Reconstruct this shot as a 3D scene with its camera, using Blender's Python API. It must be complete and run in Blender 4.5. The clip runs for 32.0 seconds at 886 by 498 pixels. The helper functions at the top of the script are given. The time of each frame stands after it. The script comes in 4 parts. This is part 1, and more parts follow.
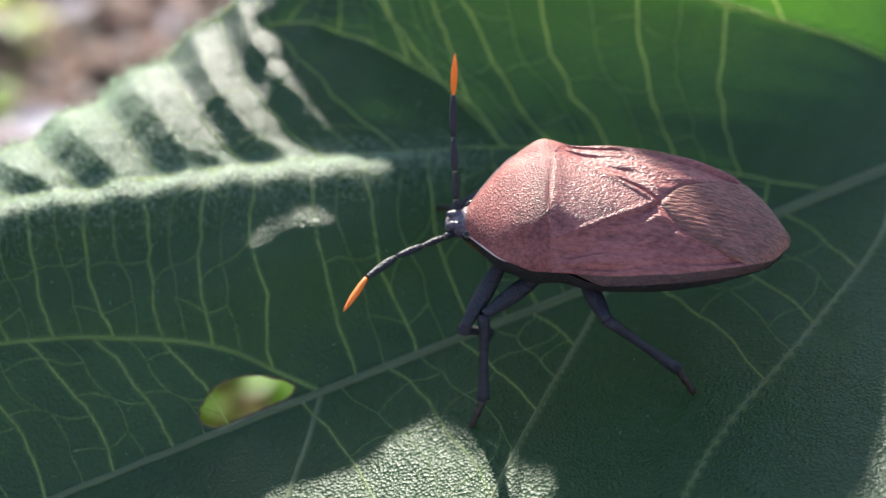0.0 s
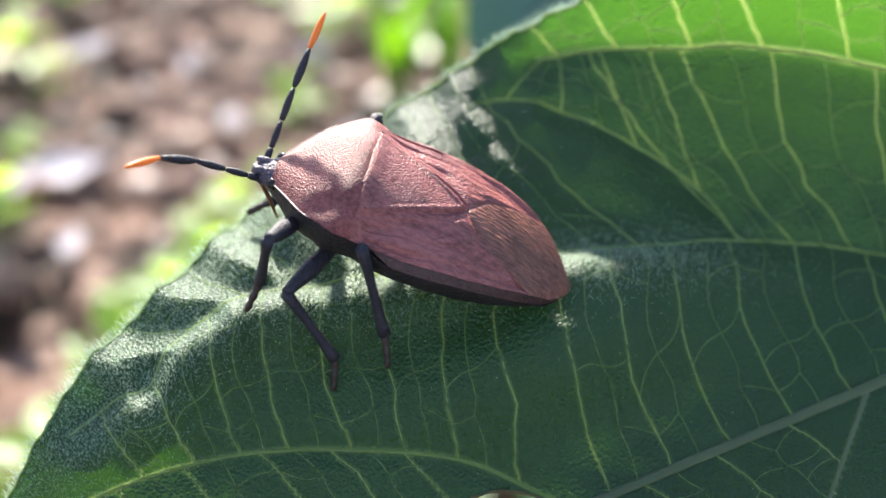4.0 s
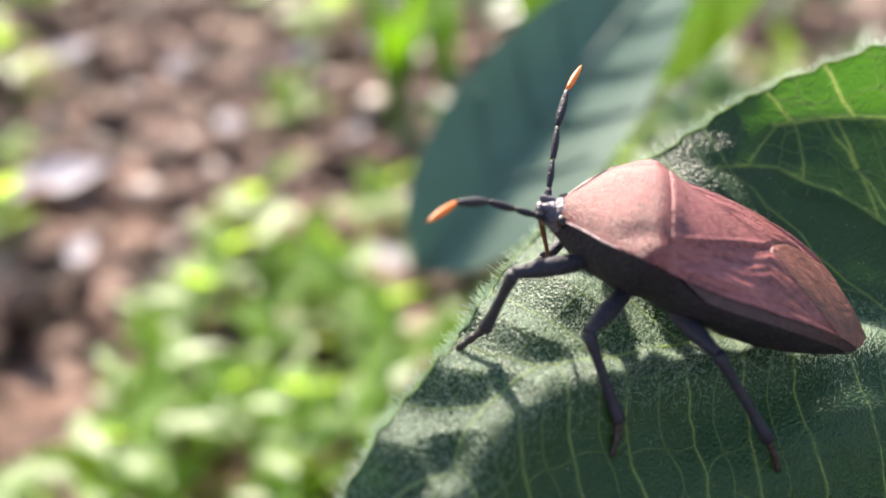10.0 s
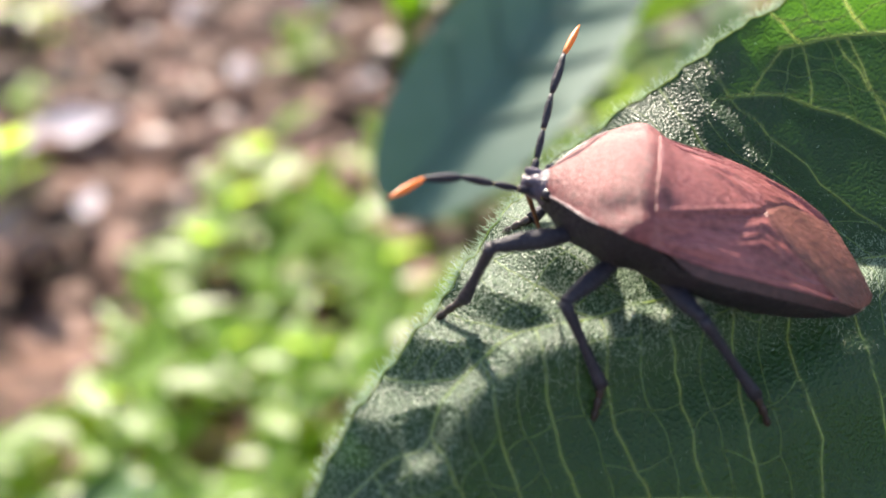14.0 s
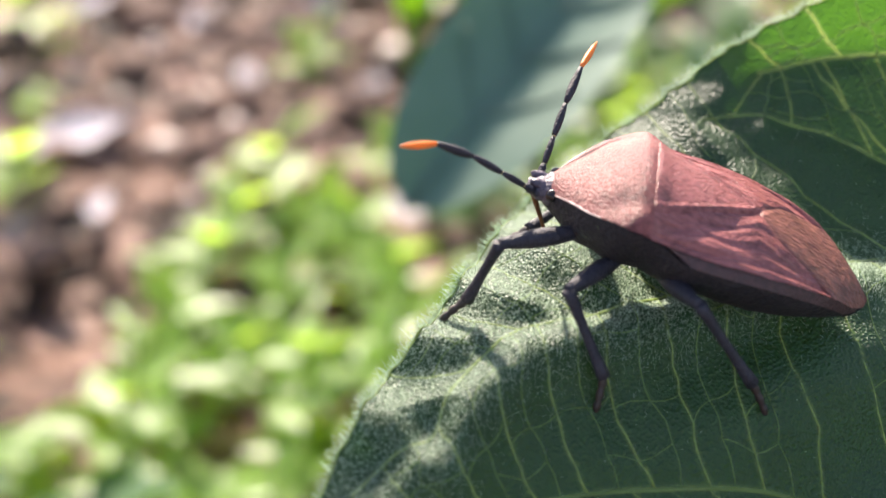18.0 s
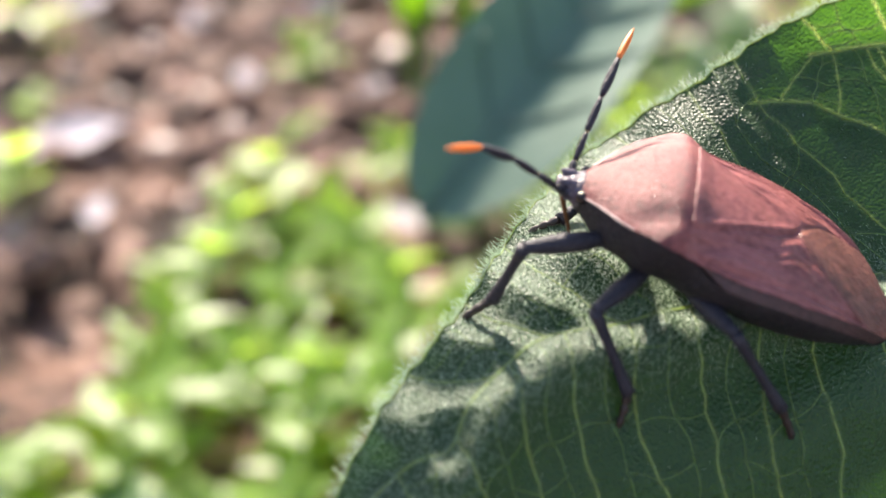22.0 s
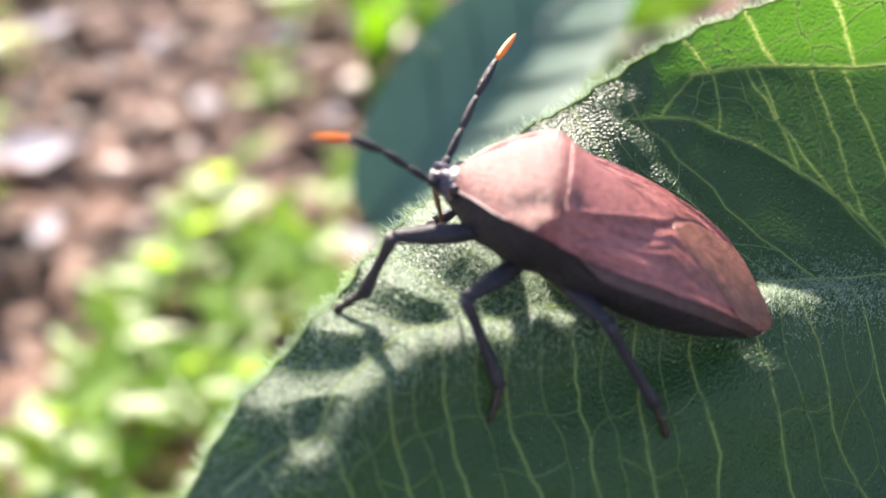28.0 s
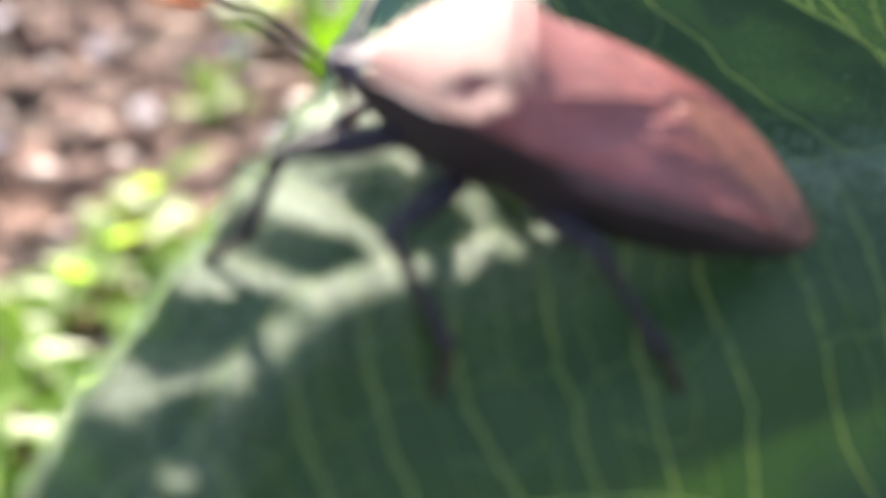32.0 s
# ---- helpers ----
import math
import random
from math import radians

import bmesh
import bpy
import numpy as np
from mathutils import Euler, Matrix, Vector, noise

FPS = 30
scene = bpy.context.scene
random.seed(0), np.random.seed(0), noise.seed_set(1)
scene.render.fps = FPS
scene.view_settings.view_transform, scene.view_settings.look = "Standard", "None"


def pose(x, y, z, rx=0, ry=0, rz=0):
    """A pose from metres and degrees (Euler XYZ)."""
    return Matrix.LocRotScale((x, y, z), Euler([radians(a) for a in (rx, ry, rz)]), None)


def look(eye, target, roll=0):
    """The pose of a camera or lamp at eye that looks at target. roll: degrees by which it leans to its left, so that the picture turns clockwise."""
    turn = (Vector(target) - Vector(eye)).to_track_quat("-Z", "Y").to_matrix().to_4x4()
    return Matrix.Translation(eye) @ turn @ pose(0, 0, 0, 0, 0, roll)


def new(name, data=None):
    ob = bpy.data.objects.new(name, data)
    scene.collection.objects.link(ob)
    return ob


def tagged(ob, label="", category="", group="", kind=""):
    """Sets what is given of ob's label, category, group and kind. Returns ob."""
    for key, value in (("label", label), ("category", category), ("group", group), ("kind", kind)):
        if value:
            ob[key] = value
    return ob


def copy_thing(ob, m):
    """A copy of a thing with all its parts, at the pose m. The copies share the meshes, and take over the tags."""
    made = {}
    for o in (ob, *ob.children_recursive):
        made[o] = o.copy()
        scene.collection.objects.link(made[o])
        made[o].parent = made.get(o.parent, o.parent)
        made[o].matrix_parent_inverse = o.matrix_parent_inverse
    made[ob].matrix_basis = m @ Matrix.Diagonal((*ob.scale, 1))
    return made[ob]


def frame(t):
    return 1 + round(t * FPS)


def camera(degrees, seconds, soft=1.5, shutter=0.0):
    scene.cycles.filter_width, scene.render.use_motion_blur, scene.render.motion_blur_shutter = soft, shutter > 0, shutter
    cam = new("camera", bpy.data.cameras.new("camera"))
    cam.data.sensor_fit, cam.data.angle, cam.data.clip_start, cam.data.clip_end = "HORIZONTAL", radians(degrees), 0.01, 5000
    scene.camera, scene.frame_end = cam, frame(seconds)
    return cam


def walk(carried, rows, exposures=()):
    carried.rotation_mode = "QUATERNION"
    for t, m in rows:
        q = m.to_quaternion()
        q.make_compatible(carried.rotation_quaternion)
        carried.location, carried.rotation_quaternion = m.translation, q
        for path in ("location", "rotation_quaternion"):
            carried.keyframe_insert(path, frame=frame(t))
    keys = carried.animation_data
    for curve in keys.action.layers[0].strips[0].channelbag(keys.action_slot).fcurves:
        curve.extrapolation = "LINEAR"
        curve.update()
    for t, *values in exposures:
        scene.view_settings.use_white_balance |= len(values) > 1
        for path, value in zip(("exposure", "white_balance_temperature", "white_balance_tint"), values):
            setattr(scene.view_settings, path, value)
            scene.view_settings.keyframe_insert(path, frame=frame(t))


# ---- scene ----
cam = camera(37.4, 32.0, soft=1.5)
cam.data.dof.use_dof = True
cam.data.dof.focus_distance = 0.105
cam.data.dof.aperture_fstop = 18.0

MM = 0.001
# The camera: seconds, place in millimetres, turn in degrees.
PATH = [
    (0, 12.45, 0.38, 233.26, 61.82, 0.46, -2.27),
    (0.5, 8.96, 0.31, 232.80, 62.16, 0.54, -2.00),
    (1, 5.92, 0.38, 232.41, 62.45, 0.63, -1.73),
    (1.5, 3.35, 0.73, 232.14, 62.62, 0.65, -1.61),
    (2, 0.90, 1.63, 232.19, 62.65, 0.58, -1.64),
    (2.5, -2.77, 3.48, 232.87, 62.56, 0.36, -1.85),
    (4.5, -24.56, 13.18, 236.53, 63.68, -1.22, -4.20),
    (5, -31.22, 15.75, 236.45, 64.16, -1.87, -4.73),
    (5.5, -38.40, 18.18, 235.34, 64.65, -2.39, -5.39),
    (6, -44.95, 20.11, 233.93, 65.04, -2.70, -6.00),
    (6.5, -50.18, 21.43, 232.57, 65.23, -2.68, -6.42),
    (7, -53.71, 22.28, 231.48, 65.20, -2.46, -6.58),
    (7.5, -55.49, 22.87, 230.82, 65.00, -2.36, -6.56),
    (8, -55.87, 23.27, 230.55, 64.68, -2.20, -6.59),
    (8.5, -55.47, 23.42, 230.42, 64.29, -1.82, -6.76),
    (9, -54.86, 23.28, 230.19, 64.00, -1.46, -6.93),
    (9.5, -54.32, 22.86, 229.76, 63.82, -1.28, -6.97),
    (10, -53.82, 22.25, 229.14, 63.63, -1.20, -6.85),
    (10.5, -53.12, 21.59, 228.51, 63.28, -1.05, -6.73),
    (11, -52.01, 21.15, 228.21, 62.71, -0.73, -6.63),
    (11.5, -50.49, 21.24, 228.66, 62.00, -0.32, -6.43),
    (12, -48.72, 22.00, 230.02, 61.33, -0.00, -6.17),
    (12.5, -46.92, 23.22, 232.02, 60.83, 0.12, -5.93),
    (13, -45.30, 24.46, 234.17, 60.55, 0.01, -5.76),
    (13.5, -44.00, 25.35, 235.93, 60.46, -0.28, -5.63),
    (14, -43.29, 25.59, 236.84, 60.47, -0.45, -5.55),
    (14.5, -43.49, 24.98, 236.45, 60.61, -0.40, -5.56),
    (16.5, -45.37, 21.36, 232.84, 61.02, 0.56, -5.92),
    (17, -45.13, 20.89, 232.57, 61.07, 0.51, -5.83),
    (17.5, -44.50, 21.18, 233.11, 61.04, 0.34, -5.69),
    (18, -44.08, 21.81, 233.86, 60.99, 0.14, -5.54),
    (18.5, -43.94, 22.49, 234.49, 60.90, 0.08, -5.40),
    (19, -44.02, 23.09, 234.92, 60.82, 0.08, -5.35),
    (19.5, -44.30, 23.62, 235.19, 60.79, -0.04, -5.36),
    (20, -44.75, 24.26, 235.51, 60.79, -0.25, -5.40),
    (20.5, -45.33, 25.16, 236.09, 60.77, -0.43, -5.47),
    (21, -45.93, 26.25, 236.89, 60.69, -0.42, -5.59),
    (21.5, -46.44, 27.25, 237.66, 60.62, -0.44, -5.62),
    (22, -46.75, 27.85, 238.15, 60.60, -0.57, -5.58),
    (22.5, -46.88, 28.02, 238.30, 60.64, -0.80, -5.46),
    (23, -46.86, 27.89, 238.22, 60.73, -1.14, -5.27),
    (23.5, -46.77, 27.60, 238.02, 60.73, -1.10, -5.32),
    (24, -46.67, 27.12, 237.66, 60.68, -0.71, -5.57),
    (24.5, -46.65, 26.54, 237.13, 60.72, -0.50, -5.75),
    (26.5, -46.49, 25.70, 235.82, 60.92, -0.39, -5.80),
    (27, -45.74, 25.63, 234.87, 61.24, -0.73, -6.10),
    (27.5, -44.04, 25.68, 231.98, 61.91, -1.32, -6.25),
    (28, -41.92, 26.27, 228.09, 62.88, -2.43, -6.24),
    (28.5, -39.61, 27.69, 224.31, 63.97, -4.00, -6.19),
    (29, -37.32, 29.99, 221.44, 64.86, -5.38, -6.21),
    (29.5, -35.37, 32.89, 219.79, 65.38, -6.30, -6.24),
    (30, -34.05, 35.89, 219.20, 65.52, -6.84, -6.23),
    (30.5, -33.47, 38.61, 219.17, 65.38, -7.00, -6.22),
    (31, -33.58, 41.00, 219.18, 65.10, -7.08, -6.22),
    (31.5, -34.30, 43.39, 218.97, 64.79, -7.21, -6.26),
    (32, -35.56, 46.32, 218.52, 64.45, -7.42, -6.36),
]
# The same camera as seen from the swaying leaf.
LEAF_PATH = [
    (0, 12.92, 0.27, 233.14, 60.71, 2.06, 1.37),
    (0.5, 9.15, 1.12, 233.48, 60.98, 1.32, 1.66),
    (1, 4.45, -0.92, 231.21, 63.44, 0.31, 0.83),
    (1.5, 1.84, 0.57, 232.65, 62.91, 0.31, 1.38),
    (2, 0.58, 0.23, 231.34, 62.91, 0.99, 1.68),
    (2.5, 1.53, 3.01, 232.10, 62.12, 1.95, 2.72),
    (4.5, -22.45, 13.68, 239.84, 59.28, -1.97, -1.58),
    (5, -31.80, 14.42, 234.95, 59.16, -4.63, -2.49),
    (5.5, -38.28, 18.31, 235.54, 59.73, -5.32, -5.07),
    (6, -45.04, 22.57, 234.86, 60.45, -6.80, -6.33),
    (6.5, -58.29, 25.63, 233.64, 61.99, -9.35, -10.04),
    (7, -57.31, 19.36, 227.98, 67.03, -6.81, -9.88),
    (7.5, -58.26, 21.66, 228.63, 66.07, -7.23, -9.98),
    (8, -58.81, 25.92, 231.49, 62.75, -8.08, -9.19),
    (8.5, -53.98, 25.08, 232.01, 63.09, -6.07, -7.97),
    (9, -53.59, 21.96, 229.39, 65.28, -5.38, -8.34),
    (9.5, -53.19, 23.78, 230.94, 63.84, -5.75, -7.77),
    (10, -55.05, 22.86, 229.52, 64.68, -5.92, -8.92),
    (10.5, -55.30, 21.78, 227.99, 65.01, -5.51, -9.23),
    (11, -51.99, 21.42, 229.55, 62.91, -4.03, -7.48),
    (11.5, -52.80, 15.62, 220.44, 68.94, -2.75, -8.86),
    (12, -47.15, 19.90, 228.44, 63.32, -1.15, -6.65),
    (12.5, -46.53, 26.61, 234.73, 58.10, -1.98, -5.75),
    (13, -45.13, 24.75, 234.89, 59.18, -0.64, -6.13),
    (13.5, -42.95, 26.31, 237.13, 58.18, -0.39, -4.68),
    (14, -41.97, 26.46, 238.28, 57.58, 0.16, -4.96),
    (14.5, -43.43, 25.07, 236.75, 58.96, -0.32, -5.28),
    (16.5, -47.16, 21.34, 232.28, 62.34, -0.86, -7.08),
    (17, -45.90, 18.52, 229.96, 64.30, 0.26, -6.82),
    (17.5, -41.99, 23.49, 236.07, 59.50, 0.26, -4.13),
    (18, -44.09, 18.03, 230.80, 63.82, 0.89, -6.06),
    (18.5, -43.73, 25.61, 237.39, 57.92, -0.60, -4.66),
    (19, -43.81, 21.83, 234.18, 60.82, 0.08, -5.35),
    (19.5, -43.83, 27.26, 238.52, 56.92, -1.11, -4.29),
    (20, -44.11, 19.63, 231.08, 63.28, 0.11, -5.42),
    (20.5, -44.87, 23.91, 235.24, 60.06, -0.89, -5.28),
    (21, -46.86, 26.83, 236.79, 58.35, -2.20, -5.75),
    (21.5, -46.63, 29.60, 239.90, 55.85, -2.55, -5.12),
    (22, -47.74, 29.66, 239.49, 55.99, -3.04, -5.49),
    (22.5, -46.99, 29.02, 239.26, 56.37, -2.68, -5.09),
    (23, -46.75, 25.13, 235.74, 59.31, -1.90, -5.57),
    (23.5, -46.57, 28.20, 238.63, 56.68, -2.10, -5.69),
    (24, -47.21, 31.02, 240.63, 54.77, -2.88, -5.20),
    (24.5, -46.08, 23.37, 234.92, 60.34, -1.23, -5.84),
    (26.5, -48.02, 25.47, 235.31, 59.41, -2.41, -7.00),
    (27, -46.22, 26.18, 237.24, 58.64, -2.35, -6.68),
    (27.5, -43.90, 26.17, 235.58, 59.47, -3.54, -7.36),
    (28, -42.10, 24.50, 229.95, 62.20, -4.80, -7.18),
    (28.5, -41.61, 23.19, 220.51, 63.81, -6.08, -6.84),
    (29, -36.84, 28.38, 215.19, 64.63, -6.55, -7.49),
    (29.5, -32.33, 32.04, 217.34, 63.80, -5.82, -5.92),
    (30, -30.98, 39.87, 219.45, 60.58, -5.02, -5.65),
    (30.5, -34.25, 39.89, 219.84, 60.54, -2.86, -6.59),
    (31, -31.93, 40.80, 220.96, 59.26, -0.41, -6.45),
    (31.5, -33.38, 39.01, 217.72, 60.71, 0.65, -6.42),
    (32, -36.71, 49.17, 218.69, 57.09, -1.90, -12.18),
]


def at_mm(x, y, z, rx=0, ry=0, rz=0):
    return pose(x * MM, y * MM, z * MM, rx, ry, rz)


CAM_ROWS = [(t, at_mm(*p)) for t, *p in PATH]
# Exposure and white balance, which the camera shifts on its way.
EXPOSURES = [
    (0.0, 1.65, 6450, 9), (2.5, 1.60, 6550, 11), (4.5, 1.90, 6400, 8), (6.0, 1.58, 6450, 8), (7.0, 1.12, 6600, 11), (8.0, 1.06, 6800, 12), (9.0, 1.38, 6800, 12),
    (12.0, 1.64, 6900, 14), (16.5, 1.68, 6950, 15), (27.5, 1.80, 6950, 15), (29.0, 2.25, 6750, 13), (30.0, 2.25, 6700, 12), (32.0, 1.95, 6850, 14),
]
walk(cam, CAM_ROWS, EXPOSURES)

# Leaf frame: x along the midrib, y across to the far margin, z out of the upper face.
LEAF_FRAME = Matrix(((0.921146, -0.387923, 0.031713, -0.002400), (0.338417, 0.758009, -0.557581, 0.094600), (0.192260, 0.524346, 0.829517, 0.165600), (0, 0, 0, 1)))
SWAY = [(t, c @ at_mm(*p).inverted() @ LEAF_FRAME) for (t, c), (_, *p) in zip(CAM_ROWS, LEAF_PATH)]

# ---- light ----
SUN_DIR = Vector((-0.108, 0.770, 0.629)).normalized()
world = bpy.data.worlds.new("sky")
scene.world = world
world.use_nodes = True
wn = world.node_tree
sky = wn.nodes.new("ShaderNodeTexSky")
sky.sky_type, sky.sun_disc = "NISHITA", False
sky.sun_elevation = math.asin(SUN_DIR.z)
sky.sun_rotation = math.atan2(SUN_DIR.x, SUN_DIR.y)
wn.links.new(sky.outputs[0], wn.nodes["Background"].inputs[0])
wn.nodes["Background"].inputs[1].default_value = 0.1
sun_data = bpy.data.lights.new("sun", "SUN")
sun_data.energy, sun_data.angle, sun_data.color = 5.0, radians(2.0), (1.0, 0.94, 0.82)
sun = new("sun", sun_data)
sun.matrix_world = look(SUN_DIR, (0, 0, 0))


# ---- materials ----
def material(name):
    m = bpy.data.materials.new(name)
    m.use_nodes = True
    nt = m.node_tree
    bsdf = nt.nodes["Principled BSDF"]
    return m, nt, bsdf


def node(nt, kind, **values):
    n = nt.nodes.new(kind)
    for key, value in values.items():
        n.inputs[key].default_value = value
    return n


def coords(nt, scale):
    tc = nt.nodes.new("ShaderNodeTexCoord")
    mp = node(nt, "ShaderNodeMapping", Scale=(scale, scale, scale) if isinstance(scale, (int, float)) else scale)
    nt.links.new(tc.outputs["Object"], mp.inputs["Vector"])
    return mp.outputs["Vector"]


def noise_tex(nt, scale, detail=4.0, rough=0.55, space=1.0):
    n = node(nt, "ShaderNodeTexNoise", Scale=scale, Detail=detail, Roughness=rough)
    nt.links.new(coords(nt, space), n.inputs["Vector"])
    return n.outputs["Fac"]


def ramp(nt, fac, stops):
    r = nt.nodes.new("ShaderNodeValToRGB")
    el = r.color_ramp.elements
    while len(el) < len(stops):
        el.new(0.5)
    for e, (p, col) in zip(el, stops):
        e.position, e.color = p, (*col, 1)
    nt.links.new(fac, r.inputs["Fac"])
    return r.outputs["Color"]


def bump(nt, bsdf, height, strength, distance):
    b = node(nt, "ShaderNodeBump", Strength=strength, Distance=distance)
    nt.links.new(height, b.inputs["Height"])
    nt.links.new(b.outputs["Normal"], bsdf.inputs["Normal"])
    return b


def leaf_material(name, dark, light, through_col, through_amount, rough=0.42, cell=900.0, relief=0.5, sheen=0.3, spec=0.5, backlit=None, depth=0.18):
    m, nt, bsdf = material(name)
    col = ramp(nt, noise_tex(nt, 60.0, 6.0, 0.6), [(0.3, dark), (0.7, light)])
    nt.links.new(col, bsdf.inputs["Base Color"])
    bsdf.inputs["Roughness"].default_value = rough
    bsdf.inputs["Sheen Weight"].default_value = sheen
    bsdf.inputs["Sheen Roughness"].default_value = 0.4
    bsdf.inputs["Specular IOR Level"].default_value = spec
    vor = node(nt, "ShaderNodeTexVoronoi", Scale=cell)
    nt.links.new(coords(nt, 1.0), vor.inputs["Vector"])
    add = nt.nodes.new("ShaderNodeMath")
    nt.links.new(vor.outputs["Distance"], add.inputs[0])
    nt.links.new(noise_tex(nt, cell * 0.4, 5.0, 0.6), add.inputs[1])
    b = bump(nt, bsdf, add.outputs[0], relief, depth / cell)
    tr = node(nt, "ShaderNodeBsdfTranslucent", Color=(*through_col, 1))
    nt.links.new(b.outputs["Normal"], tr.inputs["Normal"])
    mix = node(nt, "ShaderNodeMixShader", Fac=through_amount)
    # Masked parts pass more light: the lobe's glow is put into the material.
    if backlit:
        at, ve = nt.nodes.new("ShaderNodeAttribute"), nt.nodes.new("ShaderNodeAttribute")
        at.attribute_name, ve.attribute_name = "backlit", "vein"
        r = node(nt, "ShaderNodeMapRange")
        r.inputs["To Min"].default_value, r.inputs["To Max"].default_value = through_amount, backlit
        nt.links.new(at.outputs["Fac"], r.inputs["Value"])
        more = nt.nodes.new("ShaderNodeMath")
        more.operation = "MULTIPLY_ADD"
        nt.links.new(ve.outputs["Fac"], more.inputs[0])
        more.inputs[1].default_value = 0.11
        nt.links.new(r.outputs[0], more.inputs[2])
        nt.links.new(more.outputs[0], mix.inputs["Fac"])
        for target, start, pale in ((bsdf.inputs["Base Color"], col, (0.07, 0.125, 0.038, 1)), (tr.inputs["Color"], None, (0.72, 0.86, 0.30, 1))):
            blend = nt.nodes.new("ShaderNodeMixRGB")
            nt.links.new(ve.outputs["Fac"], blend.inputs["Fac"])
            if start:
                nt.links.new(start, blend.inputs["Color1"])
            else:
                blend.inputs["Color1"].default_value = (*through_col, 1)
            blend.inputs["Color2"].default_value = pale
            nt.links.new(blend.outputs[0], target)
    nt.links.new(bsdf.outputs[0], mix.inputs[1])
    nt.links.new(tr.outputs[0], mix.inputs[2])
    nt.links.new(mix.outputs[0], nt.nodes["Material Output"].inputs["Surface"])
    return m


def shell_material(name, dark, light, rough, scale=1500.0, relief=0.35, metal=0.0, coat=0.0, spec=0.5, streak=(1, 1, 1)):
    """Insect cuticle: mottled colour, fine punctures and an uneven gloss."""
    m, nt, bsdf = material(name)
    blotch = noise_tex(nt, 220.0, 6.0, 0.62, streak)
    grain = noise_tex(nt, 2600.0, 3.0, 0.7, streak)
    mixed = nt.nodes.new("ShaderNodeMath")
    mixed.operation = "MULTIPLY_ADD"
    nt.links.new(grain, mixed.inputs[0])
    mixed.inputs[1].default_value = 0.6
    scaled = nt.nodes.new("ShaderNodeMath")
    scaled.operation = "MULTIPLY"
    nt.links.new(blotch, scaled.inputs[0])
    scaled.inputs[1].default_value = 0.4
    nt.links.new(scaled.outputs[0], mixed.inputs[2])
    nt.links.new(ramp(nt, mixed.outputs[0], [(0.36, dark), (0.62, light)]), bsdf.inputs["Base Color"])
    r = node(nt, "ShaderNodeMapRange")
    r.inputs["To Min"].default_value, r.inputs["To Max"].default_value = rough - 0.14, rough + 0.14
    nt.links.new(noise_tex(nt, 1800.0, 3.0), r.inputs["Value"])
    nt.links.new(r.outputs[0], bsdf.inputs["Roughness"])
    bsdf.inputs["Metallic"].default_value = metal
    bsdf.inputs["Coat Weight"].default_value = coat
    bsdf.inputs["Coat Roughness"].default_value = 0.34
    bsdf.inputs["Specular IOR Level"].default_value = spec
    pits = node(nt, "ShaderNodeTexVoronoi", Scale=scale)
    nt.links.new(coords(nt, streak), pits.inputs["Vector"])
    add = nt.nodes.new("ShaderNodeMath")
    nt.links.new(pits.outputs["Distance"], add.inputs[0])
    nt.links.new(noise_tex(nt, scale * 0.6, 4.0, 0.65, streak), add.inputs[1])
    bump(nt, bsdf, add.outputs[0], relief, 0.5 / scale)
    return m


LEAF = leaf_material("leaf_blade", (0.005, 0.025, 0.006), (0.011, 0.042, 0.011), (0.16, 0.46, 0.03), 0.05, rough=0.45, cell=3600.0, relief=1.0, sheen=0.03, spec=0.42, backlit=0.20, depth=0.46)
VEIN = leaf_material("leaf_vein", (0.115, 0.17, 0.06), (0.185, 0.245, 0.09), (0.75, 0.9, 0.3), 0.45, relief=0.2)
# Vein copy with raised translucency, so veins on the backlit lobe stay bright.
BACKLIT_VEIN = leaf_material("backlit_leaf_vein", (0.10, 0.16, 0.06), (0.16, 0.23, 0.09), (0.98, 1.0, 0.55), 0.9, relief=0.1)
MIDRIB = leaf_material("leaf_midrib", (0.06, 0.08, 0.032), (0.10, 0.125, 0.05), (0.3, 0.45, 0.08), 0.12, relief=0.3)
HAIR = leaf_material("leaf_hair", (0.52, 0.64, 0.50), (0.70, 0.79, 0.68), (0.8, 0.92, 0.72), 0.45, relief=0.0, sheen=0.0)
NET = leaf_material("leaf_vein_net", (0.07, 0.115, 0.045), (0.11, 0.165, 0.065), (0.5, 0.75, 0.12), 0.3, relief=0.2)
RIM = shell_material("hole_rim", (0.05, 0.04, 0.015), (0.12, 0.09, 0.03), 0.7)
PRONOTUM = shell_material("bug_pronotum", (0.11, 0.025, 0.024), (0.355, 0.104, 0.094), 0.44, 6800.0, 1.0, 0.0, 0.0, 0.34)
SCUTELLUM = shell_material("bug_scutellum", (0.115, 0.028, 0.027), (0.38, 0.123, 0.114), 0.42, 6800.0, 1.0, 0.0, 0.0, 0.4, (0.7, 1.2, 1))
CORIUM = shell_material("bug_corium", (0.115, 0.028, 0.027), (0.38, 0.123, 0.114), 0.42, 6000.0, 1.0, 0.0, 0.0, 0.4, (0.5, 1.3, 1))
MEMBRANE = shell_material("bug_membrane", (0.085, 0.028, 0.022), (0.30, 0.112, 0.085), 0.45, 3600.0, 0.8, 0.0, 0.0, 0.4, (0.35, 1.5, 1))
COLLAR = shell_material("bug_collar", (0.40, 0.27, 0.25), (0.60, 0.44, 0.42), 0.4)
BELLY = shell_material("bug_underside", (0.012, 0.010, 0.013), (0.040, 0.032, 0.036), 0.6, 3000.0, 0.7, 0.0, 0.0, 0.25)
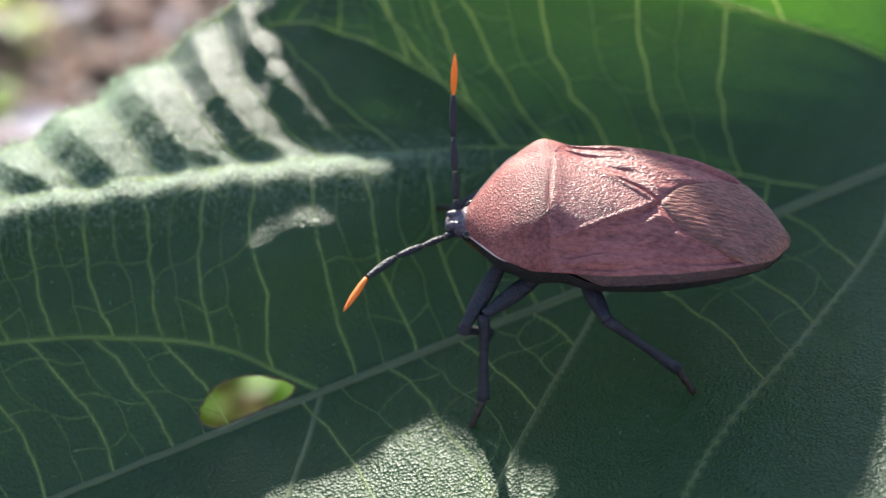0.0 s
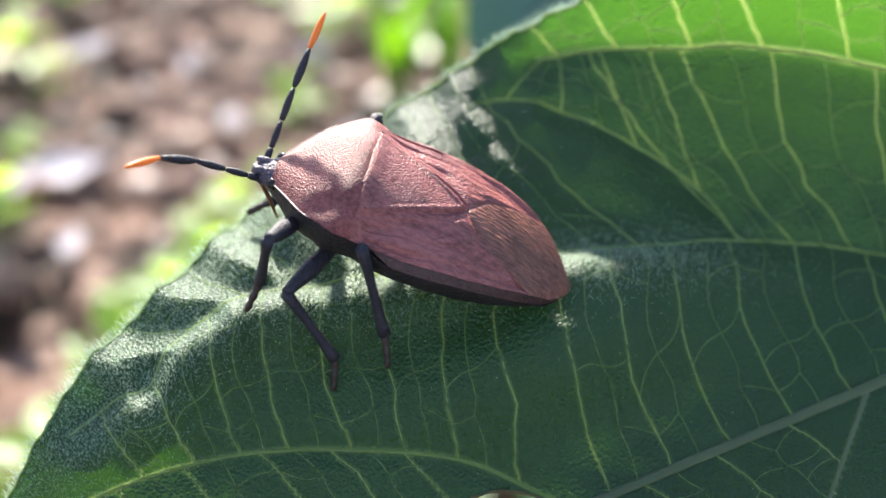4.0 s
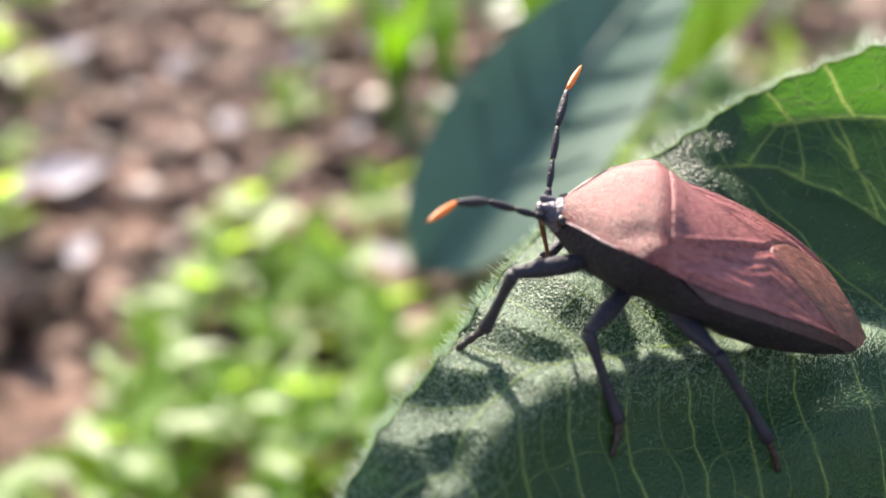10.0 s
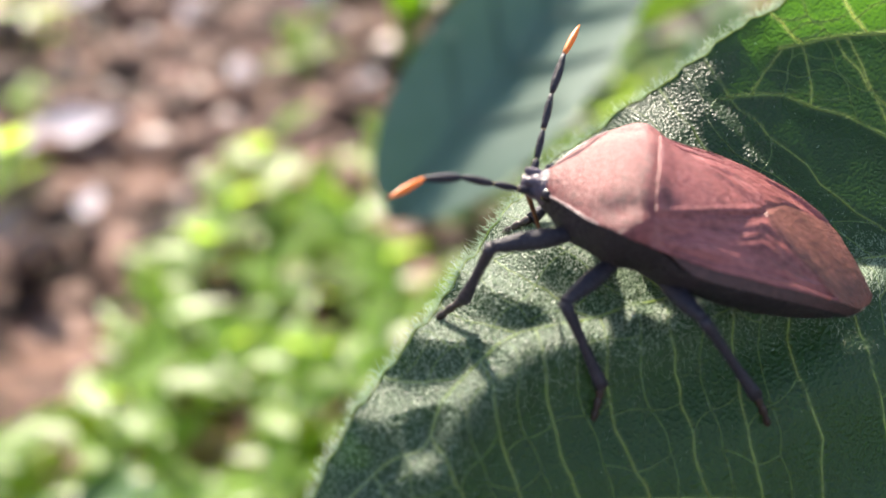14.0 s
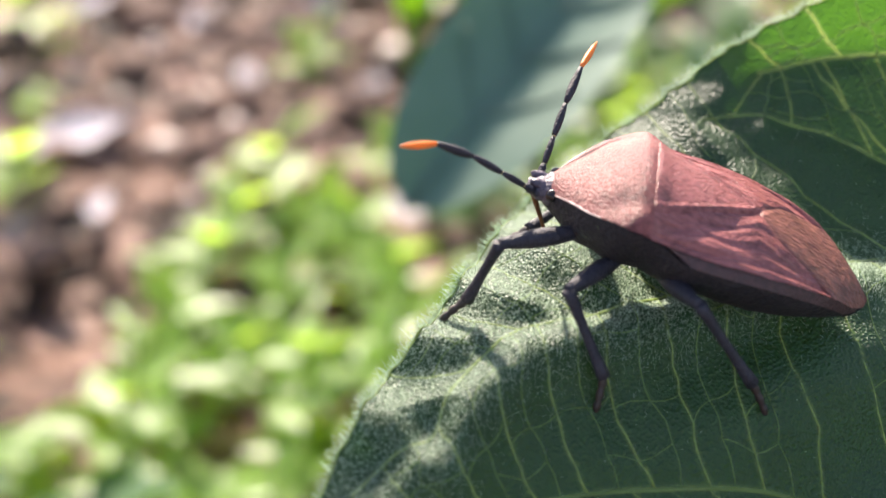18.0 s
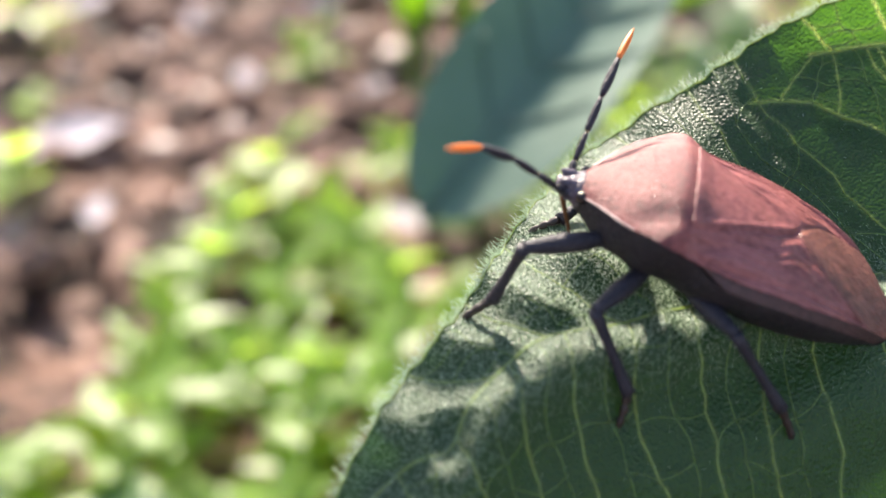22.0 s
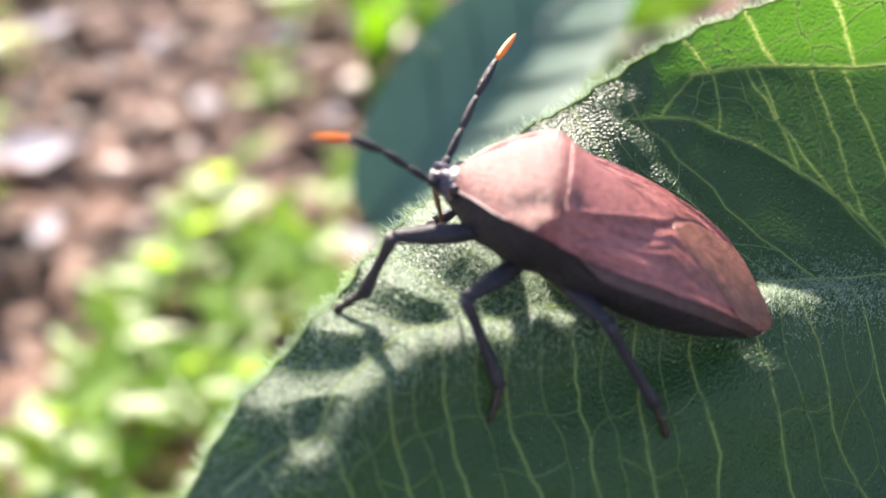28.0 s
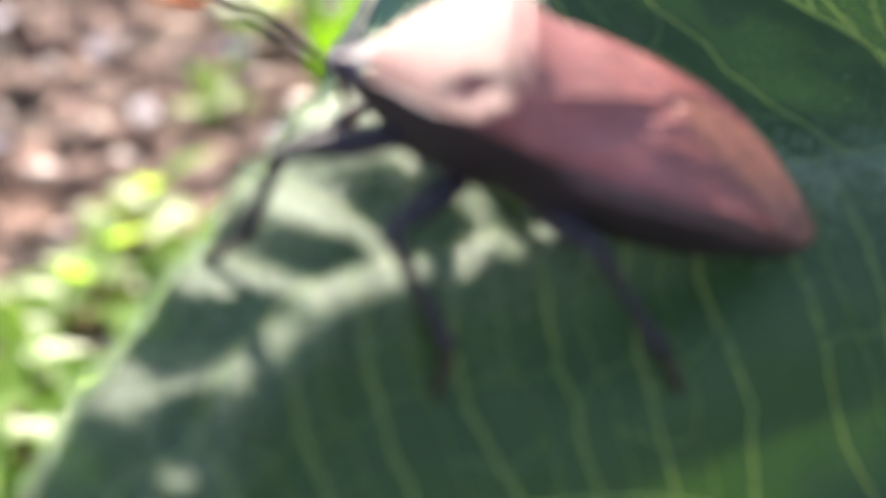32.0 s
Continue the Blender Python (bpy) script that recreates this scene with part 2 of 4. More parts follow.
LEG = shell_material("bug_leg", (0.014, 0.012, 0.018), (0.040, 0.034, 0.046), 0.55, 5000.0, 0.7, 0.0, 0.0, 0.35)
RIMBAND = shell_material("bug_abdomen_rim", (0.030, 0.013, 0.014), (0.085, 0.036, 0.036), 0.5, 5000.0, 0.6)
HEAD = shell_material("bug_head", (0.045, 0.032, 0.048), (0.13, 0.095, 0.125), 0.45, 3000.0, 0.7)
EYE = shell_material("bug_eye", (0.01, 0.006, 0.006), (0.02, 0.012, 0.01), 0.2)
ORANGE = leaf_material("antenna_tip", (0.75, 0.20, 0.03), (0.85, 0.28, 0.05), (0.95, 0.4, 0.08), 0.25, relief=0.1, sheen=0.0)
JOINT = shell_material("antenna_joint", (0.4, 0.3, 0.12), (0.5, 0.38, 0.18), 0.5)
FOOT = shell_material("bug_foot", (0.016, 0.010, 0.009), (0.042, 0.021, 0.016), 0.5)
ROSTRUM = shell_material("bug_rostrum", (0.10, 0.03, 0.012), (0.2, 0.07, 0.02), 0.4)


# ---- mesh helpers ----
def link(name, me, parent=None, label="", material=None, smooth=True):
    if material:
        me.materials.append(material)
    if smooth:
        me.shade_smooth()
    ob = new(name, me)
    ob.parent = parent
    if label:
        tagged(ob, label)
    return ob


def mesh(name, verts, faces):
    me = bpy.data.meshes.new(name)
    me.from_pydata([tuple(map(float, v)) for v in verts], [], [tuple(map(int, q)) for q in faces])
    me.update()
    return me


def tube_data(points, radii, sides=8, up=(0, 0, 1), flat=1.0):
    """A tapered tube along a line of points, with closed ends."""
    pts = np.asarray(points, float)
    n = len(pts)
    d = np.gradient(pts, axis=0)
    d /= np.linalg.norm(d, axis=1)[:, None] + 1e-12
    side = np.cross(d, up)
    side /= np.linalg.norm(side, axis=1)[:, None] + 1e-12
    top = np.cross(side, d)
    an = np.linspace(0, 2 * math.pi, sides, endpoint=False)
    ring = np.cos(an)[None, :, None] * side[:, None] + flat * np.sin(an)[None, :, None] * top[:, None]
    verts = (pts[:, None] + ring * np.asarray(radii, float)[:, None, None]).reshape(-1, 3)
    faces = [(i * sides + k, i * sides + (k + 1) % sides, (i + 1) * sides + (k + 1) % sides, (i + 1) * sides + k) for i in range(n - 1) for k in range(sides)]
    verts = np.vstack([verts, pts[0], pts[-1]])
    a, b = n * sides, n * sides + 1
    faces += [(a, (k + 1) % sides, k) for k in range(sides)] + [(b, (n - 1) * sides + k, (n - 1) * sides + (k + 1) % sides) for k in range(sides)]
    return verts, faces


def tube(name, points, radii, material, parent, label="", sides=8, up=(0, 0, 1), flat=1.0):
    return link(name, mesh(name, *tube_data(points, radii, sides, up, flat)), parent, label, material)


def curve(points, count):
    """A smooth line through a few points (Catmull-Rom)."""
    p = np.asarray(points, float)
    p = np.vstack([2 * p[0] - p[1], p, 2 * p[-1] - p[-2]])
    out = []
    for u in np.linspace(0, len(p) - 3 - 1e-9, count):
        i, f = int(u), u - int(u)
        a, b, c, d = p[i : i + 4]
        out.append(0.5 * (2 * b + (c - a) * f + (2 * a - 5 * b + 4 * c - d) * f * f + (3 * b - a - 3 * c + d) * f**3))
    return np.array(out)


def blob(name, rx, ry, rz, material, parent, label="", place=(0, 0, 0), seg=16, rings=10):
    bm = bmesh.new()
    bmesh.ops.create_uvsphere(bm, u_segments=seg, v_segments=rings, radius=1.0)
    for v in bm.verts:
        v.co = Vector((v.co.x * rx, v.co.y * ry, v.co.z * rz)) + Vector(place)
    me = bpy.data.meshes.new(name)
    bm.to_mesh(me)
    bm.free()
    return link(name, me, parent, label, material)


# ---- the big leaf ----
def soft_clamp(x, lo, hi, w):
    return lo + w * np.logaddexp(0, (x - lo) / w) - w * np.logaddexp(0, (x - hi) / w)


SHAPE = (-3.941, -3.051, -3.880, 11.736, -8.643, 4.258, -4.701, 7.411, -0.921, 3.159, -0.531, 11.5, 0.151, 0.153, 4.523, -0.166)


def leaf_height(s, c):
    """Height of the blade over its flat frame, all in millimetres: a fold at the midrib, a ridge beyond it, a rising far margin."""
    s0, c0 = np.asarray(s, float), np.asarray(c, float)
    bulge = np.exp(-(((s0 - 6) / 16) ** 2) - ((c0 - 13) / 6.5) ** 2)
    low = np.exp(-(((s0 - 12) / 20) ** 2) - ((c0 - 5) / 4.0) ** 2)
    p = np.logaddexp(0, c0 / 0.5) * 0.5
    m = soft_clamp(p - c0, 0, 40, 3) / 25
    p = soft_clamp(p, 0, 52, 3) / 25
    s = soft_clamp(s0, -42, 50, 4) / 30
    terms = (p, p * s, p * s * s, p**2, p**2 * s, p**2 * s * s, p**3, p**3 * s, p**4, p * s**3, p**2 * s**3, m, m**2, m * s, bulge, low)
    return sum(k * q for k, q in zip(SHAPE, terms))


# Side veins: control points along and across the leaf.
VEIN_A = curve([(0, 0), (-2.2, 2.6), (-7.2, 7.2), (-15.3, 11.2), (-21, 13.4), (-27.4, 14.9), (-35.9, 15.4), (-41, 13.6), (-46, 11)], 60)
VEIN_B = curve([(52, 0), (48.5, 2.5), (44, 6.2), (34.1, 13), (25, 17), (18.8, 18.5), (8.2, 21.1), (-1.8, 23.3), (-13.7, 24.9), (-19.5, 26), (-26, 24), (-29, 21.5), (-32.1, 21.7), (-36, 20.5)], 80)
VEIN_C = curve([(25.0, 17), (24.8, 20), (23.8, 23), (20.5, 28), (14.8, 34.4), (11.5, 37), (8.0, 38.4)], 40)
VEIN_D = curve([(70, 3), (64.3, 11.0), (58.6, 16), (48, 23), (34, 31.6), (26.4, 35.2), (20.2, 38.4), (15, 40.2)], 60)
NEAR_1 = curve([(0, 0), (-4, -6), (-10, -14), (-18, -24), (-28, -34)], 40)
NEAR_2 = curve([(28.5, 0), (22.9, -4.6), (13, -12.6), (4, -21), (-6, -32)], 40)
NEAR_3 = curve([(58, 0), (52.2, -6.5), (39.5, -13.3), (26, -20), (12, -31)], 40)
MARGIN = curve([(-62, 0), (-52, 8.5), (-44.6, 15.8), (-36.2, 23.1), (-30.1, 27.4), (-23.7, 30.7), (-17.8, 34.6), (-10.4, 39.0), (-3, 41.6), (5, 42.2), (14, 43.3), (20.5, 42.4), (30, 39.5), (45, 35.5), (60, 25), (70, 12), (76, 0)], 400)
NEAR_MARGIN = curve([(-62, 0), (-40, -22), (-10, -38), (20, -42), (50, -32), (70, -12), (76, 0)], 200)
HOLE = curve([(-10.4, 2.8), (-8.3, 4.0), (-4.8, 3.7), (-2.1, 1.9), (-2.7, 0.75), (-4.6, 0.5), (-7.2, 0.45), (-9.5, 0.5), (-10.7, 1.5), (-10.4, 2.8)], 60)


def across(line, s):
    order = np.argsort(line[:, 0])
    return np.interp(s, line[order, 0], line[order, 1])


def along(line, f):
    return line[int(round(max(0, min(1, f)) * (len(line) - 1)))]


def wander(a, b, bow, seed, count=14):
    """A thin vein from a to b, bowed and a little uneven."""
    a, b = np.asarray(a, float), np.asarray(b, float)
    rng = np.random.RandomState(seed)
    f = np.linspace(0, 1, count)[:, None]
    n = np.array([-(b - a)[1], (b - a)[0]])
    kink = np.cumsum(rng.normal(0, 0.010, count))
    kink -= np.linspace(kink[0], kink[-1], count)
    return a + f * (b - a) + n * (bow * np.sin(math.pi * f) + kink[:, None])


def side_nerves():
    """Third-order veins, laddered between the side veins, and the finer net between them."""
    third, fine = [], []
    k = 0

    def at_s(line, s):
        return np.array([s, across(line, s)])

    def ladder(line1, ss1, line2, ss2, bow=0.05):
        nonlocal k
        lines = []
        for s1, s2 in zip(ss1, ss2):
            k += 1
            lines.append(wander(at_s(line1, s1), at_s(line2, s2), bow, k))
        third.extend(lines)
        for u, v in zip(lines[:-1], lines[1:]):
            k += 1
            rng = np.random.RandomState(k)
            i, j = rng.randint(4, 7), rng.randint(6, 9)
            mid = 0.5 * (u[i] + v[j]) + rng.normal(0, 0.25, 2)
            fine.append(wander(u[i], mid, 0.10, k + 500, 8))
            fine.append(wander(mid, v[j], -0.10, k + 600, 8))
            low = 0.55 * u[0] + 0.45 * v[0]
            knee = 0.5 * (u[3] + v[3]) + rng.normal(0, 0.3, 2)
            fine.append(wander(mid, knee, 0.08, k + 700, 8))
            fine.append(wander(knee, low, 0.05, k + 720, 6))
            fine.append(wander(knee, u[2] if k % 2 else v[2], 0.06, k + 740, 6))
            hi = 0.5 * (u[-1] + v[-1])
            fork = 0.5 * (u[10] + v[10]) + rng.normal(0, 0.35, 2)
            fine.append(wander(mid, fork, 0.08, k + 800, 8))
            fine.append(wander(fork, hi, -0.05, k + 820, 6))
            fine.append(wander(fork, u[11] if k % 2 else v[11], 0.1, k + 840, 6))

    midrib = np.array([[-62.0, 0.0], [76.0, 0.0]])
    ladder(VEIN_A, [-31.5, -27.4, -23.8, -20.0, -15.2, -11.2, -7.4, -3.2], VEIN_B, [-33, -28.2, -22.5, -17.6, -12.6, -7.2, -1.5, 3.2], 0.07)
    ladder(midrib, [3.3, 9.0, 15.0, 21.0, 27.0, 33.0, 39.0, 44.5], VEIN_B, [7.5, 12.5, 18.0, 24.0, 30.0, 36.0, 42.0, 47.0], 0.06)
    ladder(midrib, [-8.5, -13.5, -19.0, -25.0, -31.0, -37.0], VEIN_A, [-11.5, -17.0, -22.5, -28.5, -34.0, -39.0], -0.05)
    ladder(VEIN_B, [-24.0, -19.0, -13.0, -6.0, 1.5, 8.5, 15.5], MARGIN, [-29.0, -22.5, -17.0, -10.0, -2.0, 4.5, 9.0], 0.06)
    ladder(VEIN_B, [25.5, 30.0, 35.0, 40.0, 45.0], VEIN_D, [19.5, 27.0, 34.5, 43.0, 51.0], 0.05)
    ladder(VEIN_D, [17.0, 22.0, 28.0, 34.0, 41.0, 48.0, 56.0], MARGIN, [15.5, 20.5, 26.5, 32.5, 40.0, 47.0, 55.0], 0.03)
    ladder(VEIN_C, [24.0, 20.0, 14.8, 10.5], VEIN_D, [24.5, 20.3, 16.8, 15.3], 0.0)
    ladder(midrib, [-2.0, 6.0, 13.0, 20.0], NEAR_2, [1.0, 9.0, 16.0, 22.0], 0.06)
    ladder(midrib, [31.0, 38.0, 46.0], NEAR_3, [34.0, 41.0, 48.0], 0.06)
    return third, fine


THIRD, FINE = side_nerves()
SECOND = [VEIN_A, VEIN_B, VEIN_C, VEIN_D, NEAR_1, NEAR_2, NEAR_3]


def near_lines(s, c, lines):
    """Distance from each point to the nearest of the lines, in millimetres."""
    best = np.full(s.shape, 99.0)
    for line in lines:
        lo, hi = line.min(0) - 4, line.max(0) + 4
        pick = np.where((s > lo[0]) & (s < hi[0]) & (c > lo[1]) & (c < hi[1]))[0]
        if len(pick):
            a, b = line[:-1], line[1:]
            p = np.stack([s[pick], c[pick]], 1)[:, None]
            f = np.clip(((p - a) * (b - a)).sum(-1) / (((b - a) ** 2).sum(-1) + 1e-9), 0, 1)
            d = np.linalg.norm(p - a - f[..., None] * (b - a), axis=-1).min(1)
            best[pick] = np.minimum(best[pick], d)
    return best


def blade_height(s, c):
    """The blade with its quilting: creases along the veins, swollen between them, most of all near the left part of the far margin."""
    s, c = np.atleast_1d(np.asarray(s, float)), np.atleast_1d(np.asarray(c, float))
    h = leaf_height(s, c)
    d2 = near_lines(s, c, SECOND)
    d3 = near_lines(s, c, THIRD)
    beyond = c - across(VEIN_B, np.clip(s, -36, 52))
    far = 1 / (1 + np.exp(-(beyond + 1.0) / 1.2))
    left = 1 / (1 + np.exp((s - 8) / 6))
    west = 1 / (1 + np.exp((s + 5) / 4))
    swell = 1 / (1 + np.exp(-(beyond + 6.5) / 1.2))
    quilt = 0.25 + (0.7 * swell + 1.0 * far) * left
    h = h + quilt * 0.80 * (1 - np.exp(-((d3 / 2.5) ** 2))) - 0.3 * np.exp(-((d2 / 1.3) ** 2)) * (c > 0.5)
    # The crest of the ridge, just inside the long side vein, and the rounded-off margin of the tip half.
    h = h + 1.9 * np.exp(-(((beyond + 2.6) / 2.6) ** 2)) / (1 + np.exp((s - 20) / 4)) / (1 + np.exp(-(s + 34) / 3))
    lobe = np.maximum(c - across(VEIN_D, s), 0)
    h = h + 0.55 * (np.sqrt(lobe**2 + 4) - 2) / (1 + np.exp(-(s - 13) / 1.5)) / (1 + np.exp((s - 40) / 5))
    h = h + 0.28 * np.maximum(c - 33.5, 0) / (1 + np.exp(-(s - 1.5) / 1.5)) / (1 + np.exp((s - 14) / 2))
    rim = across(MARGIN, s) - c
    h = h - 0.13 * np.maximum(beyond, 0) / (1 + np.exp((s + 9) / 3))
    h = h + west * (0.6 - 1.1 * np.exp(-((rim / 4.0) ** 2))) * (c > 0) * np.clip(c / 6, 0, 1)
    return h + 0.08 * np.sin(s * 0.9 + 1.3 * np.sin(c * 0.5)) * np.sin(c * 0.8)


def on_leaf(line, lift=0.0):
    line = np.asarray(line, float)
    return np.column_stack([line, blade_height(line[:, 0], line[:, 1]) + lift]) * MM


def build_leaf():
    leaf = new("leaf")
    tagged(leaf, "large dark green hairy leaf with pale veins and a chewed hole", "leaf")
    # A finer mesh where the outer lobe is seen close.
    ss = np.concatenate([np.linspace(-62, -50, 30)[:-1], np.linspace(-50, 10, 260)[:-1], np.linspace(10, 46, 240)[:-1], np.linspace(46, 76, 130)])
    ns, nc = len(ss), 320
    hi, lo = across(MARGIN, ss), across(NEAR_MARGIN, ss)
    wave = 0.12 * np.sin(ss * 1.9) + 0.07 * np.sin(ss * 3.7 + 1)
    f = np.linspace(0, 1, nc)
    k = int(nc * 0.24)
    grid_c = np.where(f[None] < f[k], lo[:, None] * (1 - f[None] / f[k]), (hi + wave)[:, None] * (f[None] - f[k]) / (1 - f[k]))
    s, c = np.repeat(ss, nc), grid_c.ravel()
    # Points near the chewed hole move onto its rim; faces inside it are left out.
    centre = HOLE.mean(0)
    ang = np.arctan2(HOLE[:, 1] - centre[1], HOLE[:, 0] - centre[0])
    rad = np.hypot(*(HOLE - centre).T)
    order = np.argsort(ang)
    pa, pr = np.arctan2(c - centre[1], s - centre[0]), np.hypot(s - centre[0], c - centre[1])
    rim = np.interp(pa, ang[order], rad[order], period=2 * math.pi)
    snap = (pr < rim + 0.25) & (pr > rim - 0.35)
    s = np.where(snap, centre[0] + rim * np.cos(pa), s)
    c = np.where(snap, centre[1] + rim * np.sin(pa), c)
    inside = pr < rim - 0.35
    v = np.column_stack([s, c, blade_height(s, c)]) * MM
    i, j = np.meshgrid(np.arange(ns - 1), np.arange(nc - 1), indexing="ij")
    a = (i * nc + j).ravel()
    quads = np.column_stack([a, a + nc, a + nc + 1, a + 1])
    quads = quads[~inside[quads].any(1)]
    blade = mesh("blade", v, quads)
    # Glow of the sun-backed lobe, put into a translucency mask; fainter along the margin.
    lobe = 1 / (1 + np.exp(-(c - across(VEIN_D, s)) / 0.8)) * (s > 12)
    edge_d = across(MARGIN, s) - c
    blade.attributes.new("backlit", "FLOAT", "POINT").data.foreach_set("value", np.clip(lobe + 0.25 * np.exp(-((edge_d / 1.2) ** 2)), 0, 1).astype(np.float32))
    vein = np.maximum.reduce([np.exp(-((near_lines(s, c, SECOND) / 0.17) ** 2)), np.exp(-((near_lines(s, c, THIRD) / 0.11) ** 2)), 0.25 * np.exp(-((near_lines(s, c, FINE) / 0.10) ** 2))])
    blade.attributes.new("vein", "FLOAT", "POINT").data.foreach_set("value", vein.astype(np.float32))
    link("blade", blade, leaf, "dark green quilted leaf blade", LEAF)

    tube("midrib", on_leaf(np.column_stack([np.linspace(-62, 76, 120), np.zeros(120)]), 0.0), np.linspace(0.2, 0.66, 120) * MM, MIDRIB, leaf, "pale olive midrib", 10, flat=0.6)
    for line, r0, r1 in ((VEIN_A, 0.22, 0.10), (VEIN_B, 0.13, 0.07), (VEIN_C, 0.14, 0.09), (VEIN_D, 0.19, 0.11)):
        tube("side_vein", on_leaf(line, -0.02), np.linspace(r0, r1, len(line)) * MM, VEIN, leaf, "", 8, flat=0.6)
    for line in (NEAR_1, NEAR_2, NEAR_3):
        tube("side_vein", on_leaf(line, -0.06), np.linspace(0.3, 0.1, len(line)) * MM, MIDRIB, leaf, "", 8, flat=0.5)
    for line in THIRD:
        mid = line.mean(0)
        # Veins out on the sun-backed lobe take the brighter copy.
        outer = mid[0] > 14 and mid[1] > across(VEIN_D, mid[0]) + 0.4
        tube("cross_vein", on_leaf(line, 0.01), np.linspace(0.065, 0.04, len(line)) * MM, BACKLIT_VEIN if outer else VEIN, leaf, "", 6, flat=0.6)
    vs, fs, base = [], [], 0
    for line in FINE:
        v, q = tube_data(on_leaf(line, 0.005), np.linspace(0.05, 0.036, len(line)) * MM, 5)
        vs.append(v)
        fs += [tuple(x + base for x in face) for face in q]
        base += len(v)
    tagged(link("vein_net", mesh("vein_net", np.vstack(vs), fs), leaf, "", NET), kind="stuff")
    edge = MARGIN[:-1].copy()
    edge[:, 1] += 0.12 * np.sin(edge[:, 0] * 1.9) + 0.07 * np.sin(edge[:, 0] * 3.7 + 1)
    tube("margin", on_leaf(edge), np.full(len(edge), 0.085 * MM), VEIN, leaf, "pale thickened leaf margin", 6)
    tube("hole_rim", on_leaf(HOLE), (0.12 + 0.05 * np.sin(np.arange(60) * 1.7)) * MM, RIM, leaf, "brown dried rim of the chewed hole", 6)
    # Hairs: a fringe along the margin, and short ones over the ridge.
    rng = np.random.RandomState(7)
    vs, fs, base = [], [], 0

    def hair(root, way, length, r):
        nonlocal base
        way = way / np.linalg.norm(way)
        side = np.cross(way, (0.3, 0.5, 0.8))
        side /= np.linalg.norm(side)
        other = np.cross(way, side)
        bend = rng.normal(0, 0.18, 3)
        mid, tip = root + way * length * 0.55, root + (way + bend) * length
        for a in range(3):
            o = (math.cos(a * 2.094) * side + math.sin(a * 2.094) * other) * r
            vs.append(root + o)
        for a in range(3):
            o = (math.cos(a * 2.094) * side + math.sin(a * 2.094) * other) * r * 0.7
            vs.append(mid + o)
        vs.append(tip)
        for a in range(3):
            b = (a + 1) % 3
            fs.append((base + a, base + b, base + 3 + b, base + 3 + a))
            fs.append((base + 3 + a, base + 3 + b, base + 6))
        base += 7

    roots = on_leaf(edge)
    for _ in range(3000):
        k = rng.randint(20, len(edge) - 60)
        t = edge[k + 1] - edge[k - 1]
        out = np.array([-t[1], t[0], 0]) / np.hypot(*t) + (0, 0, rng.uniform(-0.4, 0.9)) + rng.normal(0, 0.35, 3)
        f = rng.uniform(0, 1)
        hair(roots[k] * f + roots[k + 1] * (1 - f), out, (0.25 + 1.15 * rng.uniform() ** 1.6) * MM, 0.024 * MM)
    n = 420000
    pick = np.column_stack([rng.uniform(-50, 34, n), rng.uniform(-24, 44, n)])
    past = pick[:, 1] - across(VEIN_B, np.clip(pick[:, 0], -36, 52))
    # Hair density stands in for light: dense on the lit crest, cut where shaded.
    ridge = 1 / (1 + np.exp(-(past + 4.2) / 0.9)) / (1 + np.exp((pick[:, 0] - 22) / 3))
    ridge *= 1 - 0.997 / (1 + np.exp(-(past - 1.5) / 0.8)) / (1 + np.exp(-(pick[:, 0] + 5) / 2.0))
    pick = pick[(pick[:, 1] < across(MARGIN, pick[:, 0]) - 0.1) & (pick[:, 1] > across(NEAR_MARGIN, pick[:, 0]) + 1) & (rng.uniform(0, 1, n) < 0.002 + 0.998 * ridge)]
    n = len(pick)
    root = on_leaf(pick)
    way = np.array([0.0, 0.35, 0.8]) + rng.normal(0, 0.55, (n, 3))
    way /= np.linalg.norm(way, axis=1)[:, None]
    side = np.cross(way, rng.normal(0, 1, (n, 3)))
    side *= 0.0145 * MM / np.linalg.norm(side, axis=1)[:, None]
    other = np.cross(way, side)
    tip = root + way * rng.uniform(0.12, 0.45, n)[:, None] * MM
    down = np.stack([root + side, root - 0.5 * side + 0.87 * other, root - 0.5 * side - 0.87 * other, tip], 1).reshape(-1, 3)
    k = np.arange(n)[:, None] * 4 + base
    vs = np.vstack([np.array(vs), down])
    fs = fs + np.vstack([k + (0, 1, 3), k + (1, 2, 3), k + (2, 0, 3)]).tolist()
    tagged(link("hairs", mesh("hairs", vs, fs), leaf, "fine white leaf hairs", HAIR), kind="stuff")
    tube("leaf_stalk", curve([(74, 0, 0), (84, -1, -3), (100, -8, -22), (116, -20, -60), (128, -30, -110), (134, -36, -170)], 30) * MM, np.linspace(0.9, 1.8, 30) * MM, MIDRIB, leaf, "pale olive leaf stalk", 10)
    return leaf


leaf = build_leaf()


# ---- the shield bug ----
def profile(pairs):
    xs, ys = zip(*sorted(pairs))
    xs, ys = np.array(xs), np.array(ys)
    slope = np.gradient(ys, xs)

    def at(x):
        x = np.clip(np.asarray(x, float), xs[0], xs[-1])
        i = np.clip(np.searchsorted(xs, x) - 1, 0, len(xs) - 2)
        hh = xs[i + 1] - xs[i]
        u = (x - xs[i]) / hh
        return ys[i] * (1 + 2 * u) * (1 - u) ** 2 + hh * slope[i] * u * (1 - u) ** 2 + ys[i + 1] * u * u * (3 - 2 * u) + hh * slope[i + 1] * u * u * (u - 1)

    return at


